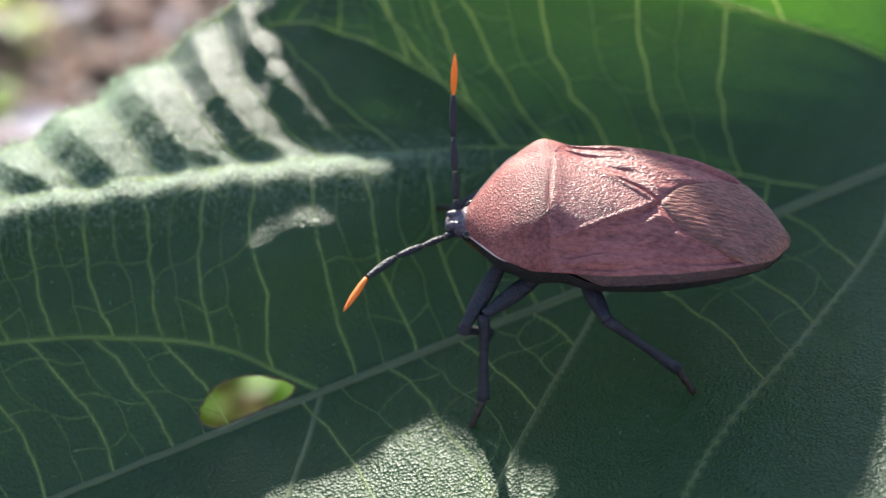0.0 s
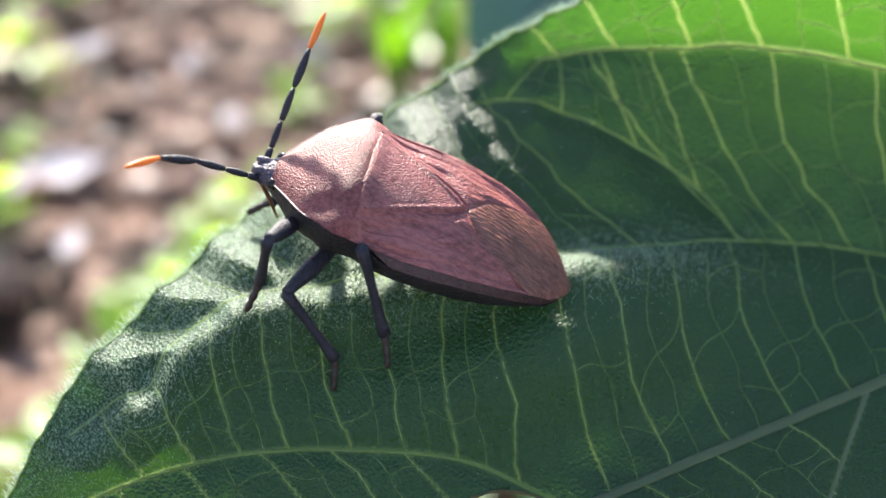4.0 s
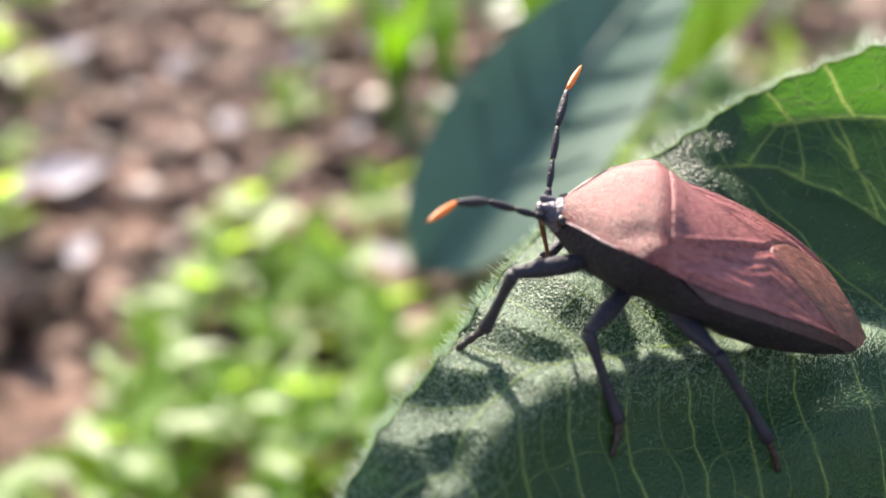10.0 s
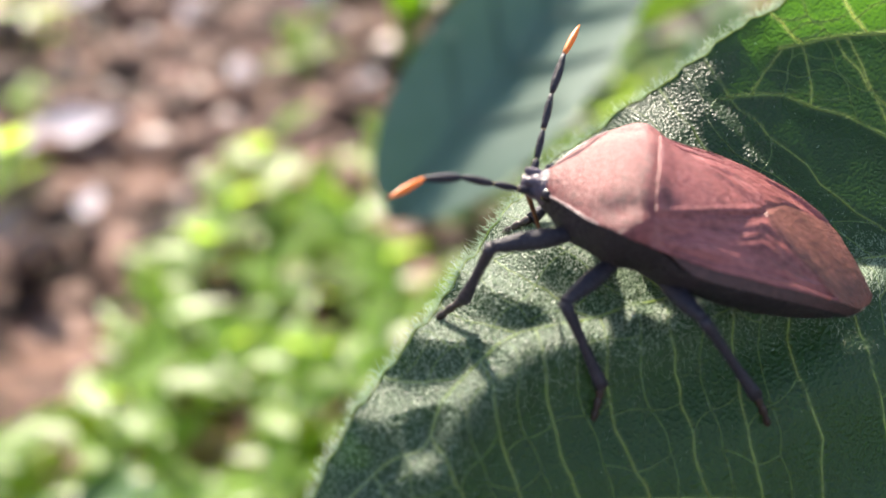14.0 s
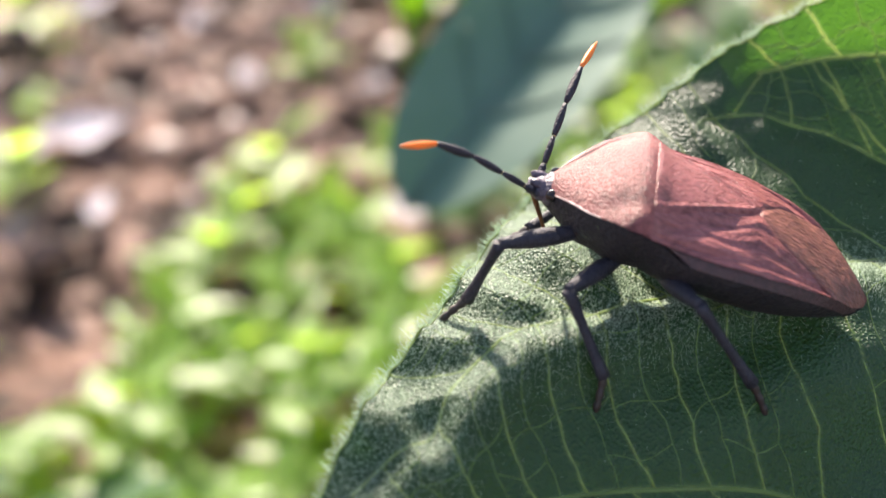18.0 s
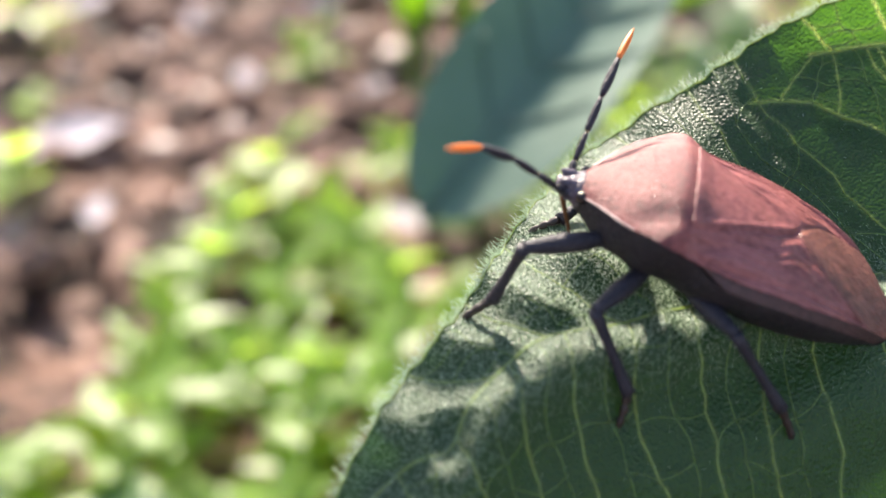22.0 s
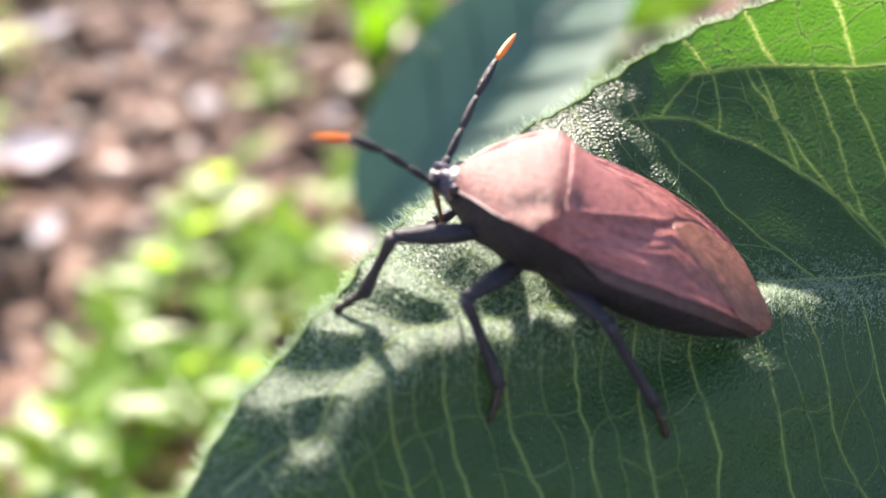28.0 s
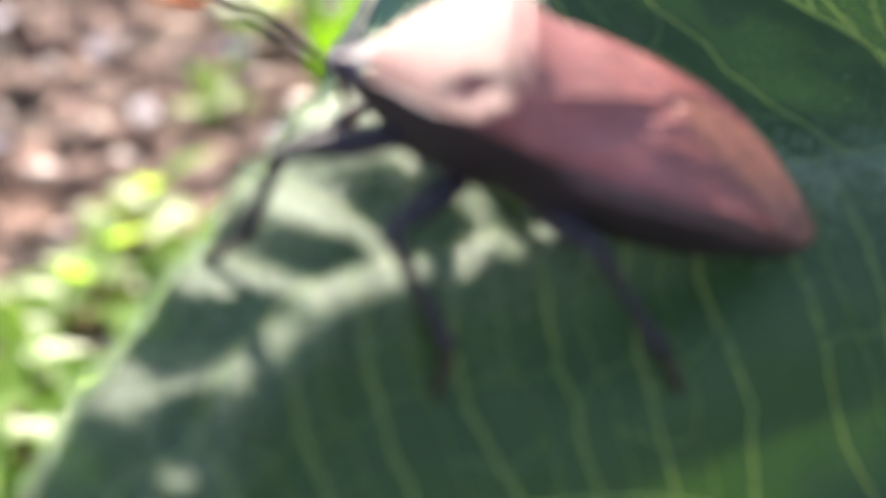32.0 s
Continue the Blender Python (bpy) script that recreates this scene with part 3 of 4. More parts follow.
HALF_WIDTH = profile([(12.0, 1.25), (10.5, 3.1), (9.0, 4.75), (7.5, 5.8), (6.2, 6.5), (5.2, 6.45), (4.0, 6.3), (0, 6.35), (-4, 5.95), (-8, 5.05), (-11, 3.8), (-13.5, 2.0), (-14.6, 0.5)])
TOP = profile([(12.0, 0.5), (10.5, 1.85), (9.0, 3.2), (7.5, 4.2), (6.2, 4.75), (5.2, 4.8), (4.0, 4.6), (0, 4.45), (-4, 4.15), (-8, 3.25), (-11, 2.25), (-13.5, 1.1), (-14.6, 0.3)])
EDGE = profile([(12.0, -0.35), (10.5, 0.85), (9.0, 1.75), (7.5, 2.5), (6.2, 2.85), (5.2, 2.8), (4.0, 2.6), (0, 2.7), (-4, 2.85), (-8, 2.55), (-11, 1.8), (-13.5, 0.45), (-14.6, -0.15)])
BELLY_LINE = profile([(12.0, -2.0), (10.5, -2.7), (9, -3.1), (6, -3.15), (0, -2.85), (-4, -3.05), (-8, -2.5), (-11, -1.55), (-13.5, -0.4), (-14.6, -0.3)])
SCUT_TIP, PRO_REAR, SCUT_HALF = -3.3, 5.3, 4.6


def pro_rear(y):
    return PRO_REAR - 0.015 * y * y


def scut_half(x):
    u = np.clip((x - SCUT_TIP) / (PRO_REAR - SCUT_TIP), 0, 1)
    return SCUT_HALF * np.where(u > 0, u, 0) ** 0.72 * (0.86 + 0.14 * u)


def membrane_edge(y):
    """Where the leathery part of the wing ends and the membrane begins."""
    return SCUT_TIP - 0.2 - 0.5 * np.abs(y) - 0.085 * np.abs(y) ** 3


def build_bug():
    bug = new("shield_bug")
    tagged(bug, "reddish brown shield bug with black legs and orange antenna tips", "insect")
    nx, nq = 300, 190
    xs = np.linspace(12.0, -14.6, nx)
    qs = np.sin(np.linspace(-1, 1, nq) * math.pi / 2)
    x, q = np.repeat(xs, nq), np.tile(qs, nx)
    y = q * HALF_WIDTH(x)
    fore = 1 / (1 + np.exp(-(x - 5.0) / 0.7))
    z = EDGE(x) + (TOP(x) - EDGE(x)) * (1 - np.abs(q) ** (2.1 + 0.1 * fore)) ** 0.92
    # Sutures and relief.
    d_pro = x - pro_rear(y)
    d_scut = scut_half(x) - np.abs(y)
    d_mem = x - membrane_edge(y)
    pro, scut = d_pro > 0, (d_scut > 0) & (d_pro <= 0)
    mem = (~pro) & (~scut) & (d_mem < 0)
    z = z - 0.075 * np.exp(-(((y + 0.6) / 2.2) ** 4)) * np.exp(-((d_pro / 0.24) ** 2)) + 0.12 * scut * np.clip(d_scut / 0.9, 0, 1)
    # Hollows before the shoulders, the shoulder knobs and the trough beside the scutellum.
    a_y = np.abs(y)
    z = z - 0.30 * np.exp(-(((x - 7.4) / 1.3) ** 2) - ((a_y - 4.4) / 0.9) ** 2) + 0.22 * np.exp(-(((x - 5.7) / 0.9) ** 2) - ((a_y - 5.6) / 0.8) ** 2)
    z = z - 0.34 * (d_pro < 0) * np.exp(-(((d_scut + 1.1) / 0.8) ** 2)) * np.clip((4.8 - x) / 2, 0, 1) * np.clip((x + 3) / 2, 0, 1)
    behind = (d_pro <= 0) & (x > SCUT_TIP - 0.3)
    z = z + behind * (0.16 * np.exp(-(((d_scut - 0.3) / 0.3) ** 2)) - 0.10 * np.exp(-(((d_scut + 0.1) / 0.2) ** 2)))
    z = z - 0.10 * (~pro) * (~scut) * np.exp(-((d_mem / 0.3) ** 2))
    u = np.clip((np.abs(y) - scut_half(x)) / np.maximum(HALF_WIDTH(x) - scut_half(x), 0.3), 0, 1)
    wing = ((~pro) & (~scut) & (~mem)) * np.clip(-d_pro / 1.5, 0, 1)
    z = z + wing * (0.08 * np.sin(u * 8.5 + 0.22 * x + 0.3 * np.sign(y)) + 0.05 * np.sin(u * 19 + 0.5 * x + 0.9 * np.sin(x * 0.7)) + 0.03 * np.sin(u * 41 + 0.9 * x + 1.4 * np.sin(x * 1.3)) - 0.25 * np.exp(-(((u - 0.86) / 0.05) ** 2)))
    ribs = np.sin(74.0 * q * np.clip(1 + 0.03 * (x + 9), 0.8, 1.2) + 0.5 * np.sin(x * 1.9 + 2 * q) + 0.35 * np.sin(x * 4.3))
    z = z + 0.012 * mem * (ribs + 0.35 * np.sin(x * 5 + 3 * np.sin(y * 5))) * np.clip(-d_mem, 0, 1)
    z = z + 0.03 * np.sin(x * 1.1 + y * 1.7) * (~pro)
    v = np.column_stack([x, y, z])
    i, j = np.meshgrid(np.arange(nx - 1), np.arange(nq - 1), indexing="ij")
    a = (i * nq + j).ravel()
    quads = np.column_stack([a, a + nq, a + nq + 1, a + 1])
    cx, cy = v[quads, 0].mean(1), v[quads, 1].mean(1)
    region = np.where(cx > pro_rear(cy), 0, np.where(np.abs(cy) < scut_half(cx), 1, np.where(cx < membrane_edge(cy), 4, np.where(cy > 0, 2, 3))))
    names = ("pronotum", "scutellum", "wing_case", "wing_case", "wing_membrane")
    labels = ("reddish brown finely pitted pronotum", "reddish brown triangular scutellum", "", "", "dark brown ribbed wing membrane")
    for r, mat in enumerate((PRONOTUM, SCUTELLUM, CORIUM, CORIUM, MEMBRANE)):
        mine = quads[region == r]
        used, idx = np.unique(mine, return_inverse=True)
        link(names[r], mesh(names[r], v[used] * MM, idx.reshape(-1, 4)), bug, labels[r], mat)
    # Underside: the flanks of the thorax and the segmented abdomen, with its flat rim showing beside the wings.
    nb = 70
    qb = np.sin(np.linspace(-1, 1, nb) * math.pi / 2)
    x2, q2 = np.repeat(xs[::2], nb), np.tile(qb, len(xs[::2]))
    back = 1 / (1 + np.exp((x2 - 2.5) * 2.0)) * np.clip((x2 + 14.6) / 2.0, 0, 1)
    y2 = q2 * HALF_WIDTH(x2) * (0.985 + 0.06 * back)
    seg = 0.10 * np.abs(np.sin(x2 * 1.15)) * (x2 < 2) + 0.12 * np.sin(x2 * 1.9) * (x2 > 2)
    top2 = EDGE(x2) - 0.12 - 0.75 * back
    z2 = top2 + (BELLY_LINE(x2) - top2 + seg) * (1 - np.abs(q2) ** 3.0) ** 0.6
    n2 = len(xs[::2])
    i, j = np.meshgrid(np.arange(n2 - 1), np.arange(nb - 1), indexing="ij")
    a = (i * nb + j).ravel()
    link("underside", mesh("underside", np.column_stack([x2, y2, z2]) * MM, np.column_stack([a, a + 1, a + nb + 1, a + nb])), bug, "black segmented underside", BELLY)
    for sgn in (1, -1):
        xr = np.linspace(3.4, -13.6, 90)
        k = np.clip((3.4 - xr) / 2.5, 0, 1) * np.clip((xr + 14.2) / 2.0, 0, 1)
        lines = []
        for f in np.linspace(0, 1, 7):
            out = HALF_WIDTH(xr) * (0.96 + 0.10 * f * k)
            lines.append(np.column_stack([xr, sgn * out, EDGE(xr) - 0.10 - 0.72 * f * k + 0.07 * np.sin(math.pi * f) - 0.05 * np.exp(-((np.mod(xr, 2.7) / 0.14) ** 2))]))
        grid = np.stack(lines, 1).reshape(-1, 3)
        i, j = np.meshgrid(np.arange(89), np.arange(6), indexing="ij")
        a = (i * 7 + j).ravel()
        q4 = np.column_stack([a, a + 1, a + 8, a + 7])
        link("abdomen_rim", mesh("abdomen_rim", grid * MM, q4 if sgn > 0 else q4[:, ::-1]), bug, "dark red-brown rim of the abdomen", RIMBAND)
        xc = np.linspace(11.9, 8.4, 40)
        tube("pronotum_edge", np.column_stack([xc, sgn * (HALF_WIDTH(xc) + 0.02), EDGE(xc) - 0.02]) * MM, (0.03 + 0.05 * np.sin(np.linspace(0.3, 2.9, 40))) * MM, COLLAR, bug, "pale thin edge of the pronotum", 6)
    # Head.
    hx = np.linspace(10.9, 13.6, 14)
    u = (hx - 10.9) / 2.7
    hw = 1.75 * (1 - 0.62 * u**1.6) * MM
    lumps = 1 + 0.06 * np.sin(hx * 7)
    head = tube("head", np.column_stack([hx, 0 * hx, -0.65 - 0.6 * u]) * MM, hw * lumps, HEAD, bug, "dark grey narrow head", 16, flat=0.75)
    for sgn in (1, -1):
        blob("cheek_lobe", 1.0 * MM, 0.42 * MM, 0.4 * MM, HEAD, head, "", (12.7 * MM, sgn * 0.55 * MM, -0.42 * MM))
        blob("eye", 0.5 * MM, 0.5 * MM, 0.5 * MM, EYE, head, "glossy black eye", (11.7 * MM, sgn * 1.5 * MM, -0.35 * MM))
        blob("antenna_socket", 0.42 * MM, 0.38 * MM, 0.35 * MM, LEG, head, "", (12.75 * MM, sgn * 0.92 * MM, -0.98 * MM), 10, 8)
    tube("rostrum", curve([(13.1, 0, -1.5), (12.3, 0.1, -2.6), (11.1, 0.2, -4.2), (10.2, 0.2, -5.6)], 12) * MM, np.linspace(0.28, 0.1, 12) * MM, ROSTRUM, head, "orange-brown beak with a black tip", 8)
    antennae = {}
    for side, sgn in (("left", 1), ("right", -1)):
        root = tube("antenna", np.array([(0, 0, 0), (0.5, 0, 0), (1.0, 0, 0), (1.25, 0, 0)]) * MM, np.array([0.22, 0.31, 0.29, 0.22]) * MM, LEG, bug, "slender black antenna with an orange tip", 8)
        x0 = 1.25
        for length, r in ((2.4, 0.26), (2.9, 0.28)):
            f = np.linspace(0, 1, 8)
            blobby = r * (0.62 + 0.5 * np.sin(math.pi * np.clip(f * 0.9 + 0.1, 0, 1)))
            tube("antenna_segment", np.column_stack([x0 + 0.08 + f * (length - 0.12), 0 * f, 0 * f]) * MM, blobby * MM, LEG, root, "", 8)
            blob("antenna_joint", 0.12 * MM, 0.17 * MM, 0.17 * MM, JOINT, root, "pale ring between antenna segments", (x0 * MM, 0, 0), 8, 6)
            x0 += length
        tip = None
        f = np.linspace(0, 1, 10)
        tip = tube("antenna_flagellum", np.column_stack([0.06 + f * 3.42, 0 * f, 0 * f]) * MM, (0.18 + 0.18 * np.sin(math.pi * f**0.8)) * MM, LEG, root, "", 8)
        club = tube("antenna_tip", np.column_stack([0.05 + f * 3.45, 0 * f, 0 * f]) * MM, 0.28 * np.sin(math.pi * np.clip(0.15 + f * 0.83, 0, 1)) ** 0.7 * MM, ORANGE, root, "bright orange antenna tip", 10)
        antennae[side] = (root, tip, club, x0)
    return bug, antennae


bug, ANTENNAE = build_bug()

# Legs: hip on the bug, lengths of femur, tibia and tarsus, in millimetres.
LEG_PLAN = {
    ("front", 1): ((8.6, 2.8, -1.5), 6.8, 6.2, 2.8), ("front", -1): ((8.6, -2.8, -1.5), 6.8, 6.2, 2.8),
    ("middle", 1): ((5.1, 3.4, -1.9), 6.4, 7.6, 2.8), ("middle", -1): ((5.1, -3.4, -1.9), 6.4, 7.6, 2.8),
    ("hind", 1): ((2.0, 3.7, -1.9), 5.8, 8.8, 2.9), ("hind", -1): ((2.0, -3.7, -1.9), 5.8, 8.8, 2.9),
}

# The way in which each knee points, in the bug's space.
KNEE_WAY = {"front": (0.15, 0.1, 1.0), "middle": (0.9, 0.3, 0.5), "hind": (0.15, 0.7, 0.7)}


def build_leg(lengths):
    fe, ti, ta = lengths
    f = np.linspace(0, 1, 12)
    femur = tube("leg", np.column_stack([f * fe, 0 * f, 0 * f]) * MM, (0.42 + 0.34 * np.sin(math.pi * np.clip(f * 0.85 + 0.1, 0, 1)) ** 1.5) * MM, LEG, bug, "black jointed leg", 10)
    tibia = tube("tibia", np.column_stack([f * ti, 0 * f, 0 * f]) * MM, (0.54 - 0.17 * np.sin(math.pi * f) + 0.02 * f) * MM, LEG, femur, "", 9)
    g = np.linspace(0, 1, 16)
    tarsus = tube("tarsus", np.column_stack([g * ta, 0 * g, -0.25 * g * g]) * MM, (0.27 + 0.11 * np.abs(np.sin(g * 3 * math.pi)) - 0.08 * g) * MM, FOOT, femur, "dark reddish jointed foot", 8)
    return femur, tibia, tarsus


LEGS = {key: build_leg(plan[1:]) for key, plan in LEG_PLAN.items()}

# ---- the ground and the plants behind ----
def soil_material():
    m, nt, bsdf = material("soil")
    # Soil mottling, stretched so its colour also carries dappled sun and shade.
    a = ramp(nt, noise_tex(nt, 26.0, 8.0, 0.62), [(0.38, (0.014, 0.008, 0.006)), (0.48, (0.05, 0.025, 0.018)), (0.55, (0.17, 0.085, 0.062)), (0.64, (0.46, 0.30, 0.25))])
    nt.links.new(a, bsdf.inputs["Base Color"])
    bsdf.inputs["Roughness"].default_value = 0.85
    bump(nt, bsdf, noise_tex(nt, 160.0, 8.0, 0.7), 0.8, 0.004)
    return m


SOIL = soil_material()
CLOD = leaf_material("soil_crumb", (0.05, 0.023, 0.016), (0.31, 0.18, 0.135), (0.1, 0.1, 0.1), 0.0, rough=0.8, cell=150.0, relief=0.4, sheen=0.0)
WEED = leaf_material("weed_leaf", (0.08, 0.155, 0.03), (0.20, 0.29, 0.07), (0.55, 0.82, 0.08), 0.5, rough=0.42, cell=300.0, relief=0.2, sheen=0.0, spec=0.45)
WEED_DARK = leaf_material("weed_leaf_dark", (0.03, 0.075, 0.025), (0.06, 0.13, 0.05), (0.2, 0.42, 0.06), 0.3, rough=0.42, cell=300.0, relief=0.2, sheen=0.0, spec=0.4)
DULL = leaf_material("matt_leaf", (0.07, 0.14, 0.10), (0.11, 0.19, 0.145), (0.13, 0.28, 0.10), 0.12, rough=0.55, cell=700.0, relief=0.3, sheen=0.0, spec=0.35)
BRIGHT = leaf_material("thin_leaf", (0.06, 0.15, 0.012), (0.1, 0.21, 0.02), (0.45, 0.85, 0.03), 0.75, rough=0.7, cell=700.0, relief=0.3, sheen=0.0, spec=0.1)
STRAW = leaf_material("dead_leaf", (0.46, 0.41, 0.44), (0.62, 0.56, 0.60), (0.3, 0.26, 0.28), 0.15, rough=0.8, cell=200.0, relief=0.4, sheen=0.0, spec=0.1)
PEBBLE = leaf_material("pale_stone", (0.36, 0.26, 0.23), (0.52, 0.4, 0.35), (0.1, 0.1, 0.1), 0.0, rough=0.5, cell=200.0, relief=0.3, sheen=0.0)


def build_ground():
    g = np.linspace(-1, 1, 161)
    w = np.sign(g) * (0.35 * np.abs(g) + 60 * np.abs(g) ** 9)
    gx, gy = np.meshgrid(w, w, indexing="ij")
    gx, gy = gx.ravel(), gy.ravel() + 0.5
    near = np.exp(-((gx / 1.5) ** 2) - (((gy - 0.5) / 1.5) ** 2))
    rng = np.random.RandomState(17)
    gz = np.zeros_like(gx)
    for _ in range(16):
        an, wl = rng.uniform(0, math.pi), rng.uniform(0.022, 0.12)
        gz += 0.022 * wl * np.sin((gx * math.cos(an) + gy * math.sin(an)) * 2 * math.pi / wl + rng.uniform(0, 6.28))
    gz = near * gz - 0.006
    i, j = np.meshgrid(np.arange(160), np.arange(160), indexing="ij")
    a = (i * 161 + j).ravel()
    ob = link("ground", mesh("ground", np.column_stack([gx, gy, gz]), np.column_stack([a, a + 161, a + 162, a + 1])), None, "", SOIL)
    return tagged(ob, "reddish brown bare soil strewn with crumbs and litter", "ground", kind="structure")


build_ground()


def build_crumbs():
    """Loose soil crumbs on the ground, one sheet of small uneven lumps."""
    rng = np.random.RandomState(3)
    bm = bmesh.new()
    bmesh.ops.create_icosphere(bm, subdivisions=1, radius=1.0)
    base = np.array([v.co[:] for v in bm.verts])
    faces = np.array([[v.index for v in f.verts] for f in bm.faces])
    bm.free()
    vs, fs = [], []
    for n in range(2600):
        x, y = rng.uniform(-0.33, 0.33), rng.uniform(0.3, 0.95)
        r = 0.002 + 0.011 * rng.uniform() ** 3
        sq = rng.uniform(0.6, 1.2, 3) * (1, 1, 0.7)
        v = base * (1 + rng.normal(0, 0.12, (len(base), 1))) * r * sq + (x, y, r * 0.2)
        fs.append(faces + n * len(base))
        vs.append(v)
    ob = link("soil_crumbs", mesh("soil_crumbs", np.vstack(vs), np.vstack(fs)), None, "", CLOD, False)
    tagged(ob, "loose reddish brown soil crumbs", "soil", kind="stuff")


build_crumbs()


def leaf_mesh(name, length, width, cup, droop, tip=1.3, nu=14, nv=9, wave=0.0):
    """An ovate leaf from the origin along +x, folded at its midrib and drooping to its tip."""
    u, v = np.meshgrid(np.linspace(0, 1, nu), np.linspace(-1, 1, nv), indexing="ij")
    half = width / 2 * np.sin(math.pi * np.clip(u, 0, 1) ** (1 / tip)) ** 0.8 + 0.002 * width
    x = length * u
    y = v * half
    z = cup * half * np.abs(v) ** 1.5 - droop * length * u * u + wave * width * np.sin(u * 11 + v * 2) * np.abs(v)
    i, j = np.meshgrid(np.arange(nu - 1), np.arange(nv - 1), indexing="ij")
    a = (i * nv + j).ravel()
    return mesh(name, np.column_stack([x.ravel(), y.ravel(), z.ravel()]), np.column_stack([a, a + nv, a + nv + 1, a + 1]))


def build_weed(seed, mat, count, size, height, label):
    rng = np.random.RandomState(seed)
    weed = new("weed")
    tagged(weed, label, "weed", "low weeds on the soil")
    stem = curve([(0, 0, -0.004), (0.003, 0.002, height * 0.5), (rng.uniform(-0.01, 0.01), rng.uniform(-0.01, 0.01), height)], 8)
    tube("stem", stem, np.linspace(0.0013, 0.0007, 8), WEED_DARK, weed, "", 6)
    me = leaf_mesh("leaf", size, size * 0.62, 0.25, 0.12)
    me.materials.append(mat)
    me.shade_smooth()
    for k in range(count):
        f = 0.3 + 0.7 * (k + 0.5) / count
        ob = new("leaf", me)
        ob.parent = weed
        p = stem[int(f * 7)]
        ob.matrix_local = Matrix.Translation(p) @ pose(0, 0, 0, rng.uniform(-20, 20), rng.uniform(-45, 10), k * 137.5 + rng.uniform(-20, 20)) @ Matrix.Diagonal((*[rng.uniform(0.7, 1.1) * (1.15 - 0.4 * f)] * 3, 1))
    return weed


def scatter_weeds():
    kinds = [
        build_weed(1, WEED, 8, 0.022, 0.030, "low weed with bright green oval leaves"),
        build_weed(2, WEED, 6, 0.030, 0.045, "low weed with bright green oval leaves"),
        build_weed(3, WEED_DARK, 7, 0.026, 0.035, "low weed with darker green leaves"),
        build_weed(4, WEED, 10, 0.015, 0.022, "small weed seedling with light green leaves"),
    ]
    rng = np.random.RandomState(11)
    spots = [(-0.07, 0.472, 1), (-0.053, 0.619, 0), (-0.163, 0.494, 0), (-0.18, 0.579, 3), (-0.185, 0.653, 1), (-0.205, 0.718, 1), (-0.035, 0.73, 1), (0.015, 0.69, 1), (0.007, 0.57, 2), (-0.06, 0.46, 3), (-0.02, 0.50, 0), (-0.04, 0.335, 1), (-0.028, 0.345, 1), (-0.012, 0.327, 1), (-0.022, 0.318, 0), (0.002, 0.34, 0), (-0.05, 0.35, 0)]
    tries = 0
    while len(spots) < 280 and tries < 20000:
        tries += 1
        x, y = rng.uniform(-0.3, 0.34), rng.uniform(0.26, 0.95)
        edge = 0.392 + 0.06 / (1 + math.exp(-(x + 0.095) / 0.008)) + 0.012 * math.sin(x * 60) + (0.10 * (x + 0.09) if x > -0.09 else 0)
        dense = y < edge or x > 0.03 and y < 0.62
        if dense or rng.uniform() < 0.03 or y > 0.76 and rng.uniform() < 0.15:
            if (x + 0.135) ** 2 + (y - 0.79) ** 2 > 0.065**2 and all((x - a) ** 2 + (y - b) ** 2 > 0.0105**2 for a, b, _ in spots):
                # Mostly dark weeds on the right: the shade there is put into leaf colour.
                spots.append((x, y, rng.choice([0, 1, 2, 3], p=[0.30, 0.12, 0.14, 0.44] if x < 0 else [0.1, 0.05, 0.75, 0.1])))
    used = set()
    for x, y, k in spots:
        m = pose(x, y, -0.004, rng.uniform(-8, 8), rng.uniform(-8, 8), rng.uniform(0, 360))
        if k in used:
            copy_thing(kinds[k], m)
        else:
            kinds[k].matrix_basis = m
            used.add(k)


scatter_weeds()

for n, (x, y, size, turn) in enumerate(((-0.148, 0.535, 0.05, 10), (0.0, 0.455, 0.022, 130), (-0.10, 0.685, 0.026, 60), (-0.045, 0.70, 0.03, 20), (-0.19, 0.62, 0.022, 150), (-0.07, 0.60, 0.02, 95), (-0.165, 0.71, 0.03, 35), (0.03, 0.72, 0.028, 170), (-0.125, 0.47, 0.018, 80), (-0.02, 0.585, 0.018, 40))):
    me = leaf_mesh("dead_leaf", size, size * 0.55, 0.35, -0.1, wave=0.05)
    ob = link("dead_leaf", me, None, "", STRAW)
    tagged(ob, "pale dry fallen leaf curled on the soil", "dead leaf", "fallen leaves")
    ob.matrix_basis = pose(x - size / 2, y, 0.004, 4, -6, turn if n else 8)
rngp = np.random.RandomState(5)
for x, y, r in ((-0.008, 0.64, 0.011), (-0.085, 0.56, 0.007), (-0.1, 0.6, 0.006), (-0.09, 0.505, 0.008), (-0.13, 0.67, 0.006), (-0.03, 0.68, 0.007), (-0.14, 0.60, 0.005), (-0.05, 0.55, 0.005), (0.02, 0.60, 0.008)) + tuple((rngp.uniform(-0.25, 0.06), rngp.uniform(0.48, 0.86), rngp.uniform(0.004, 0.009)) for _ in range(22)):
    ob = blob("pebble", r, r * 0.8, r * 0.55, PEBBLE, None, "", (0, 0, 0), 14, 9)
    for v in ob.data.vertices:
        v.co *= 1 + 0.12 * noise.noise(v.co * 300)
    ob.matrix_basis = pose(x, y, r * 0.25, 0, 0, rngp.uniform(0, 180))
    tagged(ob, "pale rounded pebble half sunk in the soil", "pebble", "pebbles on the soil")


